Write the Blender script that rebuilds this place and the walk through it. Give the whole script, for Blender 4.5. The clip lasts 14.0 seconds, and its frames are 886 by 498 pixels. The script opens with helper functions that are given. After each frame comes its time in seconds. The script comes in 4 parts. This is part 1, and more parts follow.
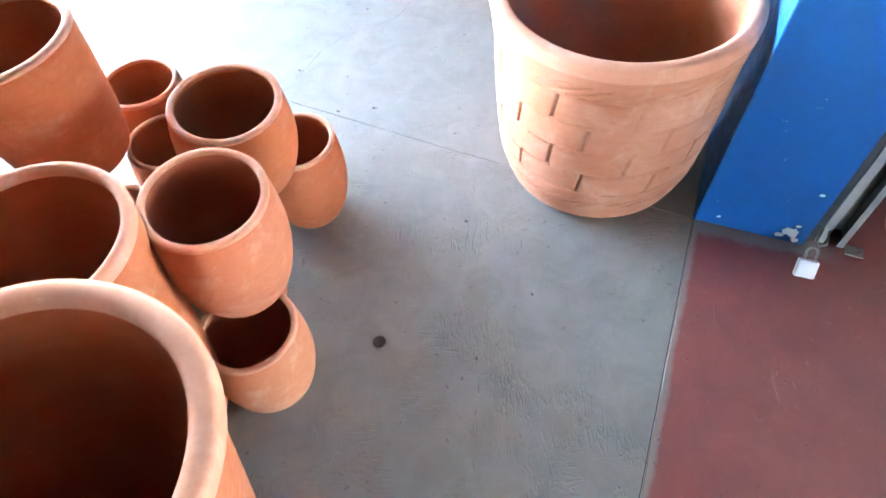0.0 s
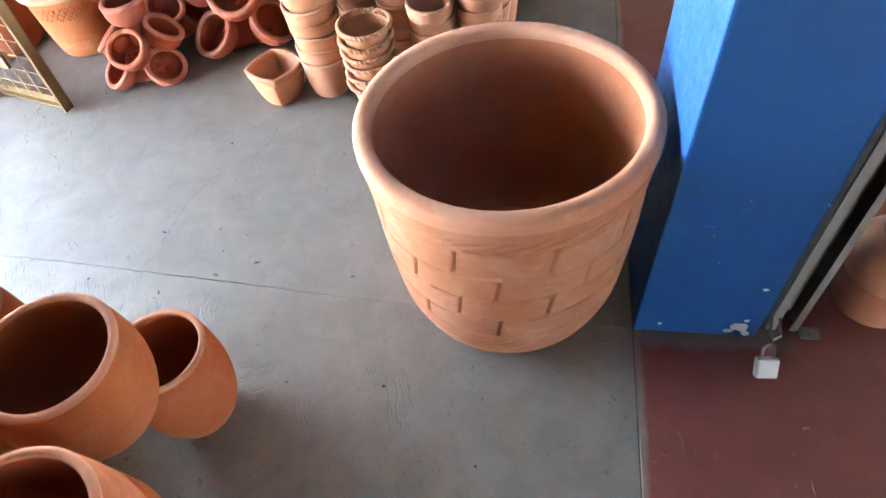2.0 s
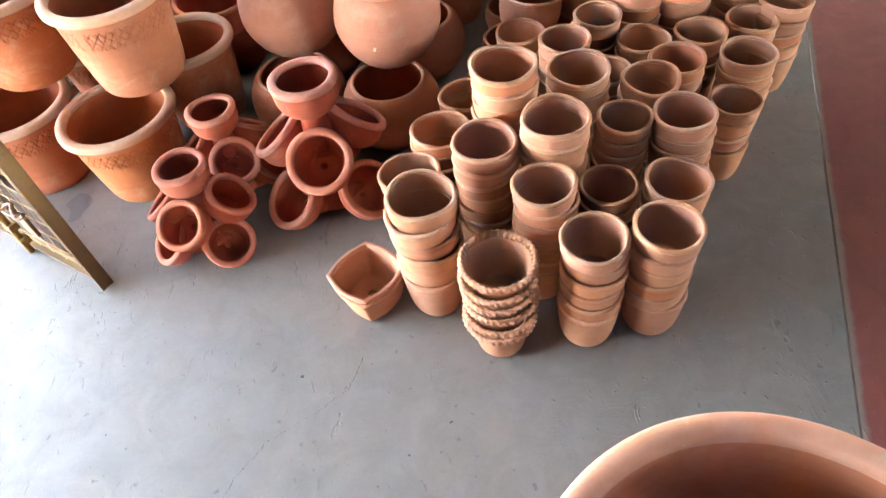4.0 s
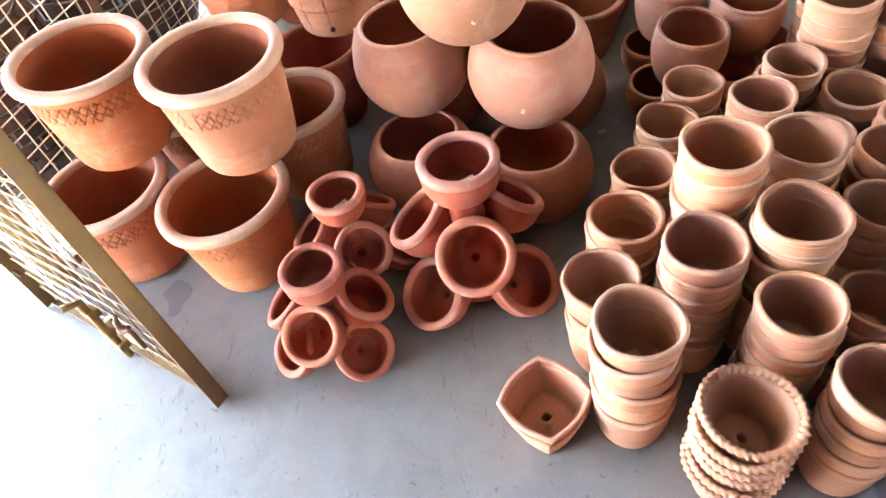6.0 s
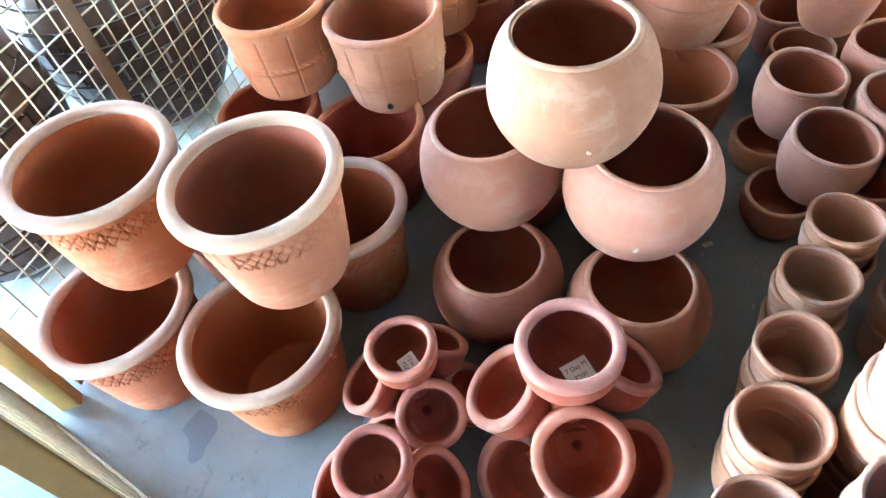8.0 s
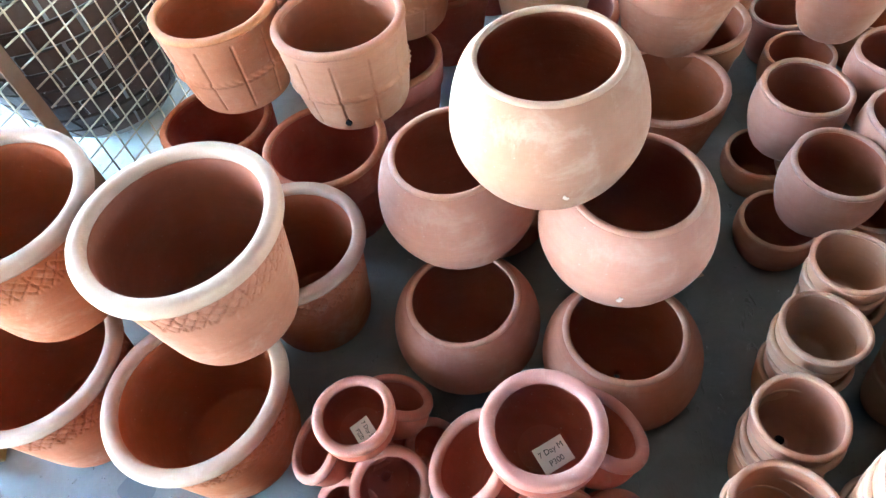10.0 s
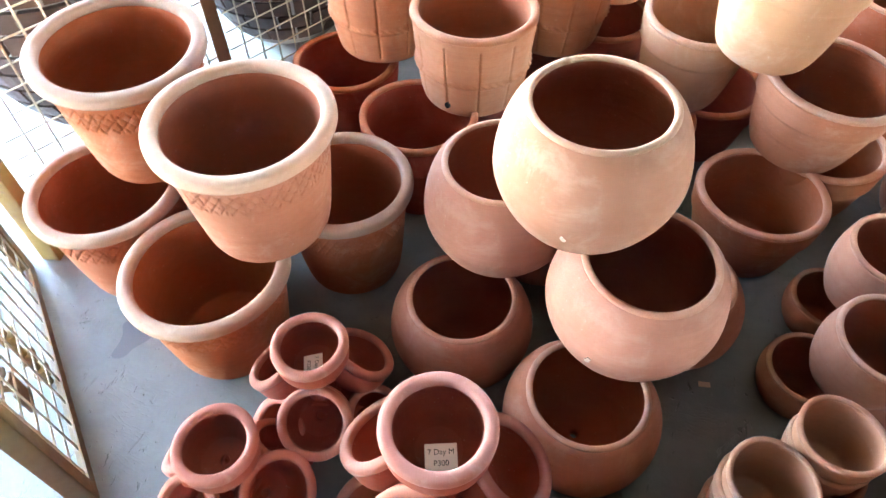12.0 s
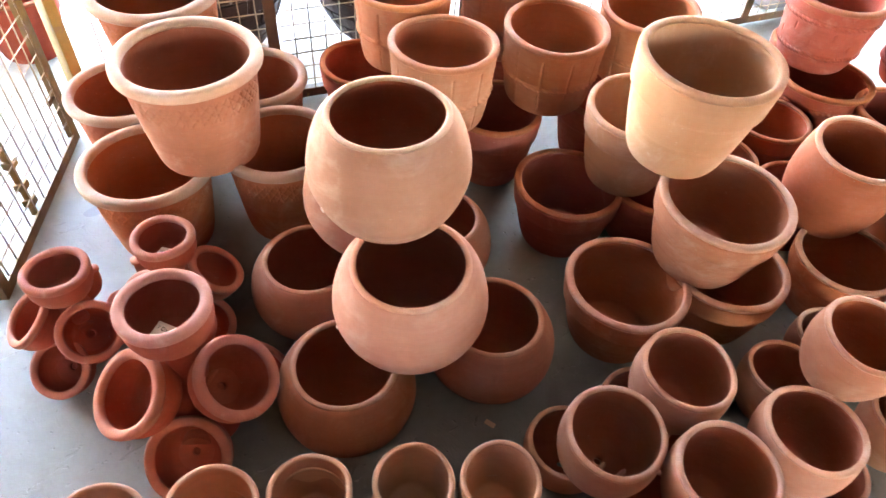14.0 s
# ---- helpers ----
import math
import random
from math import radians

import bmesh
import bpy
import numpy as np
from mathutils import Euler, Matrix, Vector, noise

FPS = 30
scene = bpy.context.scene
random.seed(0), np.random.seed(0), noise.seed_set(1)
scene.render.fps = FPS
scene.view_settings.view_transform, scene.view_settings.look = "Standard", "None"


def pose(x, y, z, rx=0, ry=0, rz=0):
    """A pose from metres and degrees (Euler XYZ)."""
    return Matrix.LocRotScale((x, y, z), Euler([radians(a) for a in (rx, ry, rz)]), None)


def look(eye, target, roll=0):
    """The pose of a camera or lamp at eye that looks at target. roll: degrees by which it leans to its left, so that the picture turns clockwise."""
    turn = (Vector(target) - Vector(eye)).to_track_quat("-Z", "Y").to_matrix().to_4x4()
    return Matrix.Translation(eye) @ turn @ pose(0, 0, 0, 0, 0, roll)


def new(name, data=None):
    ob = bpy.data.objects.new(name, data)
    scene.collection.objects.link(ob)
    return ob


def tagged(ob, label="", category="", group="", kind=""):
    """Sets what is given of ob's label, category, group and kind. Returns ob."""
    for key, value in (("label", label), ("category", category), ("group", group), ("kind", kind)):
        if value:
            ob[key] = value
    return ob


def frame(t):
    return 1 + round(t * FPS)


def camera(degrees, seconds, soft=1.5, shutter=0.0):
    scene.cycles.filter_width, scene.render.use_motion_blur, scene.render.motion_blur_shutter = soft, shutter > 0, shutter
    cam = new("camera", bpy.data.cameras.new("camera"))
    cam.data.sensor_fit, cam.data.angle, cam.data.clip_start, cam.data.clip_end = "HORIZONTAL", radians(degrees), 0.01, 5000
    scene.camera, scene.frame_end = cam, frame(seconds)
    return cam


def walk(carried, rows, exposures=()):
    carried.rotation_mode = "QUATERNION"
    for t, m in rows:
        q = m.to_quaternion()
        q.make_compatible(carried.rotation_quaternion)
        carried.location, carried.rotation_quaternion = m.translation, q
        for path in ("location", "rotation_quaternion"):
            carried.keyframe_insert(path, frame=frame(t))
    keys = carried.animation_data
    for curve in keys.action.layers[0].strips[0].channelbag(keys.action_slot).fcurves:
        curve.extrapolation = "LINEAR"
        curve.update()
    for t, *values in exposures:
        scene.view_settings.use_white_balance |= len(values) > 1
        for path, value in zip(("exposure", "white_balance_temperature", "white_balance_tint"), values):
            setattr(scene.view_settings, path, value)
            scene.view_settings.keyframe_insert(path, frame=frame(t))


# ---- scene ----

cam = camera(68.04, 14.0, soft=1.4, shutter=0.2)
# seconds, eye x y z, turn x y z
PATH = [
    (0.0, -0.000, 0.000, 1.400, 36.28, 2.36, -0.05),
    (0.5, 0.008, 0.063, 1.404, 40.09, 3.13, -8.07),
    (1.0, 0.004, 0.100, 1.400, 39.96, 5.37, -14.72),
    (1.5, 0.059, 0.198, 1.388, 40.91, 7.21, -14.93),
    (2.0, 0.105, 0.357, 1.377, 39.19, 5.20, -12.80),
    (2.5, 0.052, 0.629, 1.412, 42.42, 4.76, -13.12),
    (3.0, 0.074, 0.867, 1.395, 42.03, 5.87, -7.12),
    (3.2, 0.087, 0.982, 1.409, 39.54, 5.58, -5.05),
    (5.5, -0.098, 1.548, 1.345, 41.67, 6.40, -6.42),
    (6.0, -0.218, 1.692, 1.359, 40.29, 8.85, -4.68),
    (6.5, -0.231, 1.778, 1.359, 38.04, 9.58, -2.39),
    (7.0, -0.214, 1.911, 1.370, 37.61, 8.90, -2.83),
    (7.5, -0.334, 2.056, 1.381, 38.83, 7.18, -8.11),
    (8.0, -0.347, 2.185, 1.380, 39.18, 7.98, -2.45),
    (8.5, -0.340, 2.277, 1.373, 37.16, 8.76, -3.19),
    (8.7, -0.328, 2.316, 1.373, 36.99, 9.03, -4.84),
    (10.8, -0.254, 2.387, 1.307, 37.48, 5.17, 1.90),
    (11.0, -0.209, 2.354, 1.321, 36.06, 3.61, 8.04),
    (11.5, -0.107, 2.312, 1.356, 39.73, 3.43, 17.65),
    (12.0, -0.076, 2.364, 1.341, 39.46, 0.44, 22.42),
    (12.5, 0.093, 2.348, 1.372, 39.17, -3.37, 37.39),
    (13.0, 0.183, 2.393, 1.384, 42.07, -4.21, 38.57),
    (13.5, 0.424, 2.443, 1.388, 45.03, -4.13, 45.69),
    (14.0, 0.639, 2.582, 1.418, 43.32, -2.98, 48.07),
]
EXPOSURE = [
    (0.0, 7.75, 6400.0, 6.0), (0.5, 7.4, 6600.0, 10.0), (1.0, 6.85, 6800.0, 12.0), (1.5, 6.8, 7200.0, 10.0), (3.0, 6.72, 8400.0, 14.0),
    (5.5, 7.0, 7200.0, 12.0), (6.5, 6.95, 7350.0, 12.0), (7.5, 7.0, 6900.0, 6.0), (8.0, 7.03, 5400.0, -10.0), (8.5, 7.0, 5500.0, -10.0), (10.8, 7.08, 5100.0, -10.0), (11.0, 7.07, 5200.0, -10.0), (11.6, 7.12, 5700.0, -6.0), (12.5, 7.0, 6700.0, 6.0), (13.2, 6.8, 7000.0, 10.0), (14.0, 7.1, 7200.0, 10.0),
]
walk(cam, [(t, pose(x, y, z, rx, ry, rz)) for t, x, y, z, rx, ry, rz in PATH], EXPOSURE)

# ---- light: open side of a covered shop front, high sun outside ----
YAW = -20.5                                   # the building's axes: U runs along the front, V into the shop
U = Vector((0.3502, 0.9367, 0))
V = Vector((0.9367, -0.3502, 0))
CORNER = Vector((0.6165, 1.1085, 0))           # foot of the column's corner
FENCE_V = -2.584                              # the fence line, measured from the column's corner


def uv(u, v, z=0.0):
    return CORNER + U * u + V * v + Vector((0, 0, z))


SUN_EL, SUN_AZ = radians(72), radians(262)
world = bpy.data.worlds.new("sky")
scene.world = world
world.use_nodes = True
sky = world.node_tree.nodes.new("ShaderNodeTexSky")
sky.sky_type, sky.sun_disc, sky.sun_elevation, sky.sun_rotation = "NISHITA", False, SUN_EL, SUN_AZ
back = world.node_tree.nodes["Background"]
world.node_tree.links.new(sky.outputs[0], back.inputs[0])
back.inputs[1].default_value = 0.15
sun = new("sun", bpy.data.lights.new("sun", "SUN"))
sun.data.energy, sun.data.angle, sun.data.color = 5.0, radians(0.5), (1.0, 0.95, 0.88)
sun_way = Vector((math.sin(SUN_AZ) * math.cos(SUN_EL), math.cos(SUN_AZ) * math.cos(SUN_EL), math.sin(SUN_EL)))
sun.matrix_world = look(sun_way * 20, (0, 0, 0))


# ---- materials ----
def nodes(name, rough=0.8, metal=0.0, spec=0.5):
    m = bpy.data.materials.new(name)
    m.use_nodes = True
    t = m.node_tree
    b = t.nodes["Principled BSDF"]
    b.inputs["Roughness"].default_value, b.inputs["Metallic"].default_value = rough, metal
    b.inputs["Specular IOR Level"].default_value = spec
    return m, t, b


def noise_tex(t, scale, detail=4.0, rough=0.55, stretch=(1, 1, 1), warp=0.0):
    c = t.nodes.new("ShaderNodeTexCoord")
    mp = t.nodes.new("ShaderNodeMapping")
    mp.inputs["Scale"].default_value = stretch
    n = t.nodes.new("ShaderNodeTexNoise")
    n.inputs["Scale"].default_value, n.inputs["Detail"].default_value = scale, detail
    n.inputs["Roughness"].default_value, n.inputs["Distortion"].default_value = rough, warp
    t.links.new(c.outputs["Object"], mp.inputs[0])
    t.links.new(mp.outputs[0], n.inputs["Vector"])
    return n.outputs["Fac"]


def ramp(t, fac, lo, hi, a=0.0, b=1.0):
    r = t.nodes.new("ShaderNodeMapRange")
    r.inputs[1].default_value, r.inputs[2].default_value, r.inputs[3].default_value, r.inputs[4].default_value = lo, hi, a, b
    t.links.new(fac, r.inputs[0])
    return r.outputs[0]


def mix(t, fac, a, b, blend="MIX"):
    n = t.nodes.new("ShaderNodeMix")
    n.data_type, n.blend_type = "RGBA", blend
    for sock, v in ((n.inputs[0], fac), (n.inputs[6], a), (n.inputs[7], b)):
        if isinstance(v, (int, float)):
            sock.default_value = v
        elif isinstance(v, tuple):
            sock.default_value = (*v, 1)
        else:
            t.links.new(v, sock)
    return n.outputs[2]


def times(t, a, b, op="MULTIPLY"):
    n = t.nodes.new("ShaderNodeMath")
    n.operation = op
    for sock, v in ((n.inputs[0], a), (n.inputs[1], b)):
        if isinstance(v, (int, float)):
            sock.default_value = v
        else:
            t.links.new(v, sock)
    return n.outputs[0]


def bump(t, b, height, strength=0.3, dist=0.002, normal=None):
    n = t.nodes.new("ShaderNodeBump")
    n.inputs["Strength"].default_value, n.inputs["Distance"].default_value = strength, dist
    t.links.new(height, n.inputs["Height"])
    if normal is not None:
        t.links.new(normal, n.inputs["Normal"])
    t.links.new(n.outputs[0], b.inputs["Normal"])
    return n.outputs[0]


def clay(name, base, pale, dark, bloom=0.25, vary=0.12, rough=0.82, smoke=0.0):
    """Unglazed fired clay: kiln blush, pale salt bloom, throwing rings and grit."""
    m, t, b = nodes(name, rough, 0, 0.12)
    info = t.nodes.new("ShaderNodeObjectInfo")
    rnd = info.outputs["Random"]
    big = ramp(t, noise_tex(t, 5.0, 3), 0.35, 0.68)
    fine = ramp(t, noise_tex(t, 55.0, 5, 0.65), 0.3, 0.75)
    rings = noise_tex(t, 4.0, 4, 0.6, (1, 1, 26))
    col = mix(t, big, base, pale)
    col = mix(t, times(t, ramp(t, rings, 0.45, 0.75), 0.20), col, dark)
    col = mix(t, times(t, fine, 0.16), col, dark)
    salt = times(t, ramp(t, noise_tex(t, 9.0, 6, 0.7, warp=0.6), 0.54, 0.74), bloom * 0.85)
    col = mix(t, salt, col, (0.55, 0.40, 0.32))
    if smoke:
        flash = times(t, ramp(t, noise_tex(t, 4.5, 3, warp=0.4), 0.60, 0.72), smoke)
        col = mix(t, flash, col, (0.16, 0.15, 0.145))
    spot = ramp(t, noise_tex(t, 130.0, 2), 0.70, 0.76)
    col = mix(t, times(t, spot, 0.12), col, (0.70, 0.55, 0.46))
    hsv = t.nodes.new("ShaderNodeHueSaturation")
    t.links.new(ramp(t, rnd, 0, 1, 0.4975, 0.5045), hsv.inputs["Hue"])
    t.links.new(ramp(t, times(t, times(t, rnd, 7.31), 1.0, "FRACT"), 0, 1, 0.97, 1.08), hsv.inputs["Saturation"])
    t.links.new(ramp(t, times(t, times(t, rnd, 3.7), 1.0, "FRACT"), 0, 1, 1 - vary, 1 + vary), hsv.inputs["Value"])
    t.links.new(col, hsv.inputs["Color"])
    t.links.new(hsv.outputs[0], b.inputs["Base Color"])
    t.links.new(ramp(t, fine, 0, 1, rough - 0.12, rough + 0.1), b.inputs["Roughness"])
    n1 = bump(t, b, rings, 0.16, 0.004)
    bump(t, b, noise_tex(t, 160.0, 4, 0.7), 0.22, 0.0015, n1)
    return m


TERRACOTTA = clay("terracotta", (0.273, 0.090, 0.045), (0.339, 0.126, 0.071), (0.191, 0.053, 0.024))
ORANGE = clay("orange_terracotta", (0.325, 0.120, 0.062), (0.384, 0.160, 0.092), (0.222, 0.064, 0.029), 0.15)
RED_CLAY = clay("red_terracotta", (0.256, 0.061, 0.038), (0.317, 0.090, 0.061), (0.157, 0.034, 0.020), 0.22)
GREAT_CLAY = clay("blushing_terracotta", (0.355, 0.142, 0.082), (0.425, 0.208, 0.143), (0.255, 0.086, 0.046), 0.35)
GREAT_RIM = clay("worn_pinkish_rim", (0.375, 0.170, 0.110), (0.435, 0.240, 0.176), (0.280, 0.108, 0.064), 0.4)
TAN_CLAY = clay("tan_terracotta", (0.360, 0.169, 0.103), (0.412, 0.215, 0.142), (0.244, 0.099, 0.059), 0.25, 0.12)
ROSY_CLAY = clay("rosy_tan_terracotta", (0.335, 0.138, 0.081), (0.390, 0.178, 0.110), (0.227, 0.084, 0.046), 0.25, 0.12)
BUFF_CLAY = clay("buff_terracotta", (0.305, 0.146, 0.085), (0.340, 0.178, 0.114), (0.261, 0.124, 0.070), 0.3, 0.1, 0.82, 0.45)
GLOBE_CLAY = clay("dusty_pink_terracotta", (0.300, 0.120, 0.073), (0.350, 0.158, 0.105), (0.205, 0.064, 0.034), 0.22)
FLASHED = clay("flame_flashed_clay", (0.255, 0.112, 0.065), (0.300, 0.152, 0.102), (0.213, 0.086, 0.049), 0.3, 0.1, 0.82, 0.5)
PALE_RIM = clay("salt_white_rim", (0.327, 0.190, 0.138), (0.375, 0.245, 0.190), (0.261, 0.130, 0.086), 0.5, 0.06)
# lip paler than body: dust, plus light catching the edge put into the colour
PINK_RIM = clay("pale_rim", (0.375, 0.170, 0.112), (0.430, 0.240, 0.178), (0.285, 0.110, 0.066), 0.5, 0.08)
RED_RIM = clay("dusty_red_rim", (0.315, 0.110, 0.076), (0.385, 0.175, 0.135), (0.225, 0.062, 0.040), 0.5, 0.06)
TAN_RIM = clay("tan_rim", (0.362, 0.184, 0.120), (0.404, 0.237, 0.169), (0.271, 0.120, 0.073), 0.4, 0.1)
BROWN_GLAZE = clay("brown_glaze", (0.055, 0.032, 0.026), (0.085, 0.048, 0.036), (0.03, 0.018, 0.014), 0.03, 0.1, 0.42)
CUP_CLAY = clay("deep_orange_terracotta", (0.275, 0.079, 0.039), (0.325, 0.105, 0.058), (0.190, 0.048, 0.021), 0.12)
SMALL_CUP_CLAY = clay("light_terracotta", (0.345, 0.142, 0.083), (0.400, 0.186, 0.120), (0.245, 0.080, 0.043), 0.2)
CEMENT_POT = clay("grey_cement_pot", (0.20, 0.19, 0.19), (0.30, 0.29, 0.28), (0.10, 0.09, 0.09), 0.25, 0.05)


DARK_CEMENT = clay("weathered_dark_cement", (0.105, 0.092, 0.092), (0.150, 0.135, 0.132), (0.060, 0.052, 0.052), 0.15, 0.05)
# inside clays: little bloom, and darker, redder colour to deepen the shade within
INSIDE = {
    TERRACOTTA: clay("bare_shaded_red_inside", (0.262, 0.074, 0.036), (0.310, 0.098, 0.052), (0.190, 0.048, 0.021), 0.05),
    ORANGE: clay("bare_shaded_orange_inside", (0.295, 0.088, 0.040), (0.340, 0.112, 0.056), (0.210, 0.056, 0.025), 0.05),
    GREAT_CLAY: clay("bare_shaded_orange_red_inside", (0.355, 0.112, 0.056), (0.405, 0.155, 0.086), (0.255, 0.072, 0.033), 0.10),
    RED_CLAY: clay("bare_shaded_dark_red_inside", (0.235, 0.052, 0.031), (0.285, 0.072, 0.046), (0.150, 0.031, 0.018), 0.05),
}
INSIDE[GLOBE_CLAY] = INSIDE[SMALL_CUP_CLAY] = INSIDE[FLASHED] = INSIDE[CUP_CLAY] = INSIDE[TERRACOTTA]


def floor_material(name, colour, pale, dark, rough, red=False, trowel=0.05):
    m, t, b = nodes(name, rough, 0, 0.35)
    big = ramp(t, noise_tex(t, 1.6, 5, 0.6), 0.32, 0.70)
    mid = ramp(t, noise_tex(t, 9.0, 6, 0.65, warp=0.8), 0.35, 0.72)
    fine = noise_tex(t, 140.0, 4, 0.7)
    col = mix(t, big, colour, pale)
    col = mix(t, times(t, mid, 0.45), col, dark)
    col = mix(t, times(t, ramp(t, fine, 0.35, 0.7), 0.15), col, dark)
    streak = ramp(t, noise_tex(t, 30.0, 3, 0.7, (1.0, 0.30, 1), 1.6), 0.635, 0.67)
    patch = ramp(t, noise_tex(t, 2.6, 2), 0.47, 0.58)
    marks = times(t, times(t, streak, patch), 0.3 if red else 1.0)
    chips = ramp(t, noise_tex(t, 48.0, 2, 0.5), 0.695, 0.715)
    # shallow wavy trowel strokes in patches, two ways
    zone = times(t, ramp(t, noise_tex(t, 2.3, 2), 0.43, 0.52), ramp(t, noise_tex(t, 9.0, 3), 0.45, 0.58))
    way = ramp(t, noise_tex(t, 1.7, 1), 0.49, 0.51)
    strokes = []
    for stretch in ((1.0, 0.22, 1.0), (0.22, 1.0, 1.0)):
        crest = times(t, times(t, noise_tex(t, 62.0, 2, 0.5, stretch, 0.5), 0.5, "SUBTRACT"), 0.0, "ADD")
        strokes.append(ramp(t, times(t, crest, crest), 0.0, 0.0016, 1.0, 0.0))
    stroke = times(t, times(t, strokes[0], way), times(t, strokes[1], times(t, 1.0, way, "SUBTRACT")), "ADD")
    stroke = times(t, times(t, stroke, zone), trowel)
    if red:
        worn = ramp(t, noise_tex(t, 5.0, 6, 0.7, warp=0.7), 0.60, 0.78)
        col = mix(t, times(t, worn, 0.35), col, (0.16, 0.115, 0.105))
        # bare cement along the joint
        place = t.nodes.new("ShaderNodeTexCoord")
        along = t.nodes.new("ShaderNodeVectorMath")
        along.operation = "DOT_PRODUCT"
        along.inputs[1].default_value = tuple(V)
        t.links.new(place.outputs["Object"], along.inputs[0])
        edge = times(t, along.outputs["Value"], CORNER.dot(V), "SUBTRACT")
        ragged = noise_tex(t, 9.0, 6, 0.75)
        edge = times(t, edge, times(t, ragged, 0.030), "SUBTRACT")
        col = mix(t, ramp(t, edge, -0.004, 0.006, 0.85, 0.0), col, (0.17, 0.15, 0.135))
        # and along the column's foot
        foot = t.nodes.new("ShaderNodeVectorMath")
        foot.operation = "DOT_PRODUCT"
        foot.inputs[1].default_value = tuple(U)
        t.links.new(place.outputs["Object"], foot.inputs[0])
        ahead = times(t, foot.outputs["Value"], CORNER.dot(U), "SUBTRACT")
        ahead = times(t, ahead, times(t, ragged, 0.09), "ADD")
        strip = times(t, ramp(t, ahead, -0.004, 0.016, 0.0, 0.85), ramp(t, ahead, 0.06, 0.08, 1.0, 0.0))
        col = mix(t, times(t, strip, ramp(t, edge, 0.28, 0.36, 1.0, 0.0)), col, (0.15, 0.132, 0.12))
    col = mix(t, times(t, stroke, 0.55), col, dark)
    col = mix(t, times(t, marks, 0.62), col, dark)
    col = mix(t, times(t, chips, 0.65), col, dark)
    flecks = times(t, ramp(t, noise_tex(t, 75.0, 2, 0.5, (1, 0.45, 1)), 0.70, 0.74), patch)
    col = mix(t, times(t, flecks, 0.35), col, pale)
    t.links.new(col, b.inputs["Base Color"])
    t.links.new(ramp(t, mid, 0, 1, rough - 0.06, rough + 0.10), b.inputs["Roughness"])
    n1 = bump(t, b, times(t, marks, -1.0), 0.8, 0.004)
    n2 = bump(t, b, times(t, chips, -1.0), 0.8, 0.004, n1)
    n3 = bump(t, b, times(t, stroke, -1.0), 0.9, 0.005, n2)
    bump(t, b, noise_tex(t, 35.0, 6, 0.7), 0.22, 0.003, n3)
    return m


GREY_FLOOR = floor_material("smooth_grey_cement", (0.158, 0.151, 0.140), (0.193, 0.185, 0.172), (0.099, 0.092, 0.082), 0.52)
TROWELLED_FLOOR = floor_material("trowelled_grey_cement", (0.158, 0.150, 0.138), (0.200, 0.191, 0.176), (0.092, 0.085, 0.076), 0.52, trowel=0.4)
RED_FLOOR = floor_material("red_oxide_cement", (0.163, 0.047, 0.040), (0.199, 0.062, 0.053), (0.101, 0.032, 0.028), 0.40, True, 0.0)
BARE_EDGE = floor_material("dirty_joint", (0.040, 0.036, 0.033), (0.055, 0.050, 0.046), (0.020, 0.018, 0.016), 0.8)
PAVING = floor_material("sunlit_concrete", (0.400, 0.392, 0.376), (0.464, 0.456, 0.440), (0.288, 0.280, 0.264), 0.75)


def paint(name, colour, dark, rough, chipped=0.0, under=(0.6, 0.6, 0.6), metal=0.0, spec=0.5):
    m, t, b = nodes(name, rough, metal, spec)
    big = ramp(t, noise_tex(t, 3.0, 4), 0.3, 0.7)
    fine = ramp(t, noise_tex(t, 40.0, 5, 0.7), 0.35, 0.75)
    col = mix(t, times(t, big, 0.5), colour, dark)
    col = mix(t, times(t, fine, 0.2), col, dark)
    chip = ramp(t, noise_tex(t, 22.0, 5, 0.7, warp=0.5), 0.70 - 0.12 * chipped, 0.73 - 0.12 * chipped)
    col = mix(t, times(t, chip, 0.8 if chipped else 0.0), col, under)
    t.links.new(col, b.inputs["Base Color"])
    t.links.new(ramp(t, fine, 0, 1, rough - 0.08, rough + 0.12), b.inputs["Roughness"])
    bump(t, b, noise_tex(t, 60.0, 5, 0.65), 0.18, 0.002)
    return m


BLUE_PAINT = paint("blue_gloss_paint", (0.004, 0.068, 0.226), (0.004, 0.042, 0.146), 0.48, 0.15, (0.252, 0.302, 0.338), spec=0.2)
STEEL = paint("galvanised_steel", (0.15, 0.15, 0.148), (0.08, 0.076, 0.072), 0.42, 0.25, (0.10, 0.08, 0.07), 0.35)
GALVANISED = paint("bright_zinc", (0.21, 0.21, 0.21), (0.12, 0.12, 0.12), 0.45, 0.2, (0.12, 0.10, 0.09), 0.2)
RUBBER = paint("dark_rubber", (0.02, 0.02, 0.021), (0.012, 0.012, 0.012), 0.7)
YELLOW_PAINT = paint("old_yellow_paint", (0.225, 0.125, 0.020), (0.11, 0.06, 0.018), 0.55, 0.95, (0.16, 0.085, 0.04))
GATE_PAINT = paint("worn_brown_yellow_paint", (0.150, 0.082, 0.018), (0.080, 0.045, 0.018), 0.55, 0.95, (0.11, 0.06, 0.032))
RUSTY = paint("rusty_brown_iron", (0.16, 0.085, 0.04), (0.08, 0.045, 0.028), 0.7, 0.5, (0.30, 0.19, 0.05))
WIRE_PAINT = paint("pale_wire", (0.42, 0.33, 0.22), (0.26, 0.18, 0.11), 0.55, 0.5, (0.22, 0.12, 0.07))
CHROME = paint("padlock_chrome", (0.33, 0.34, 0.36), (0.24, 0.25, 0.27), 0.45)
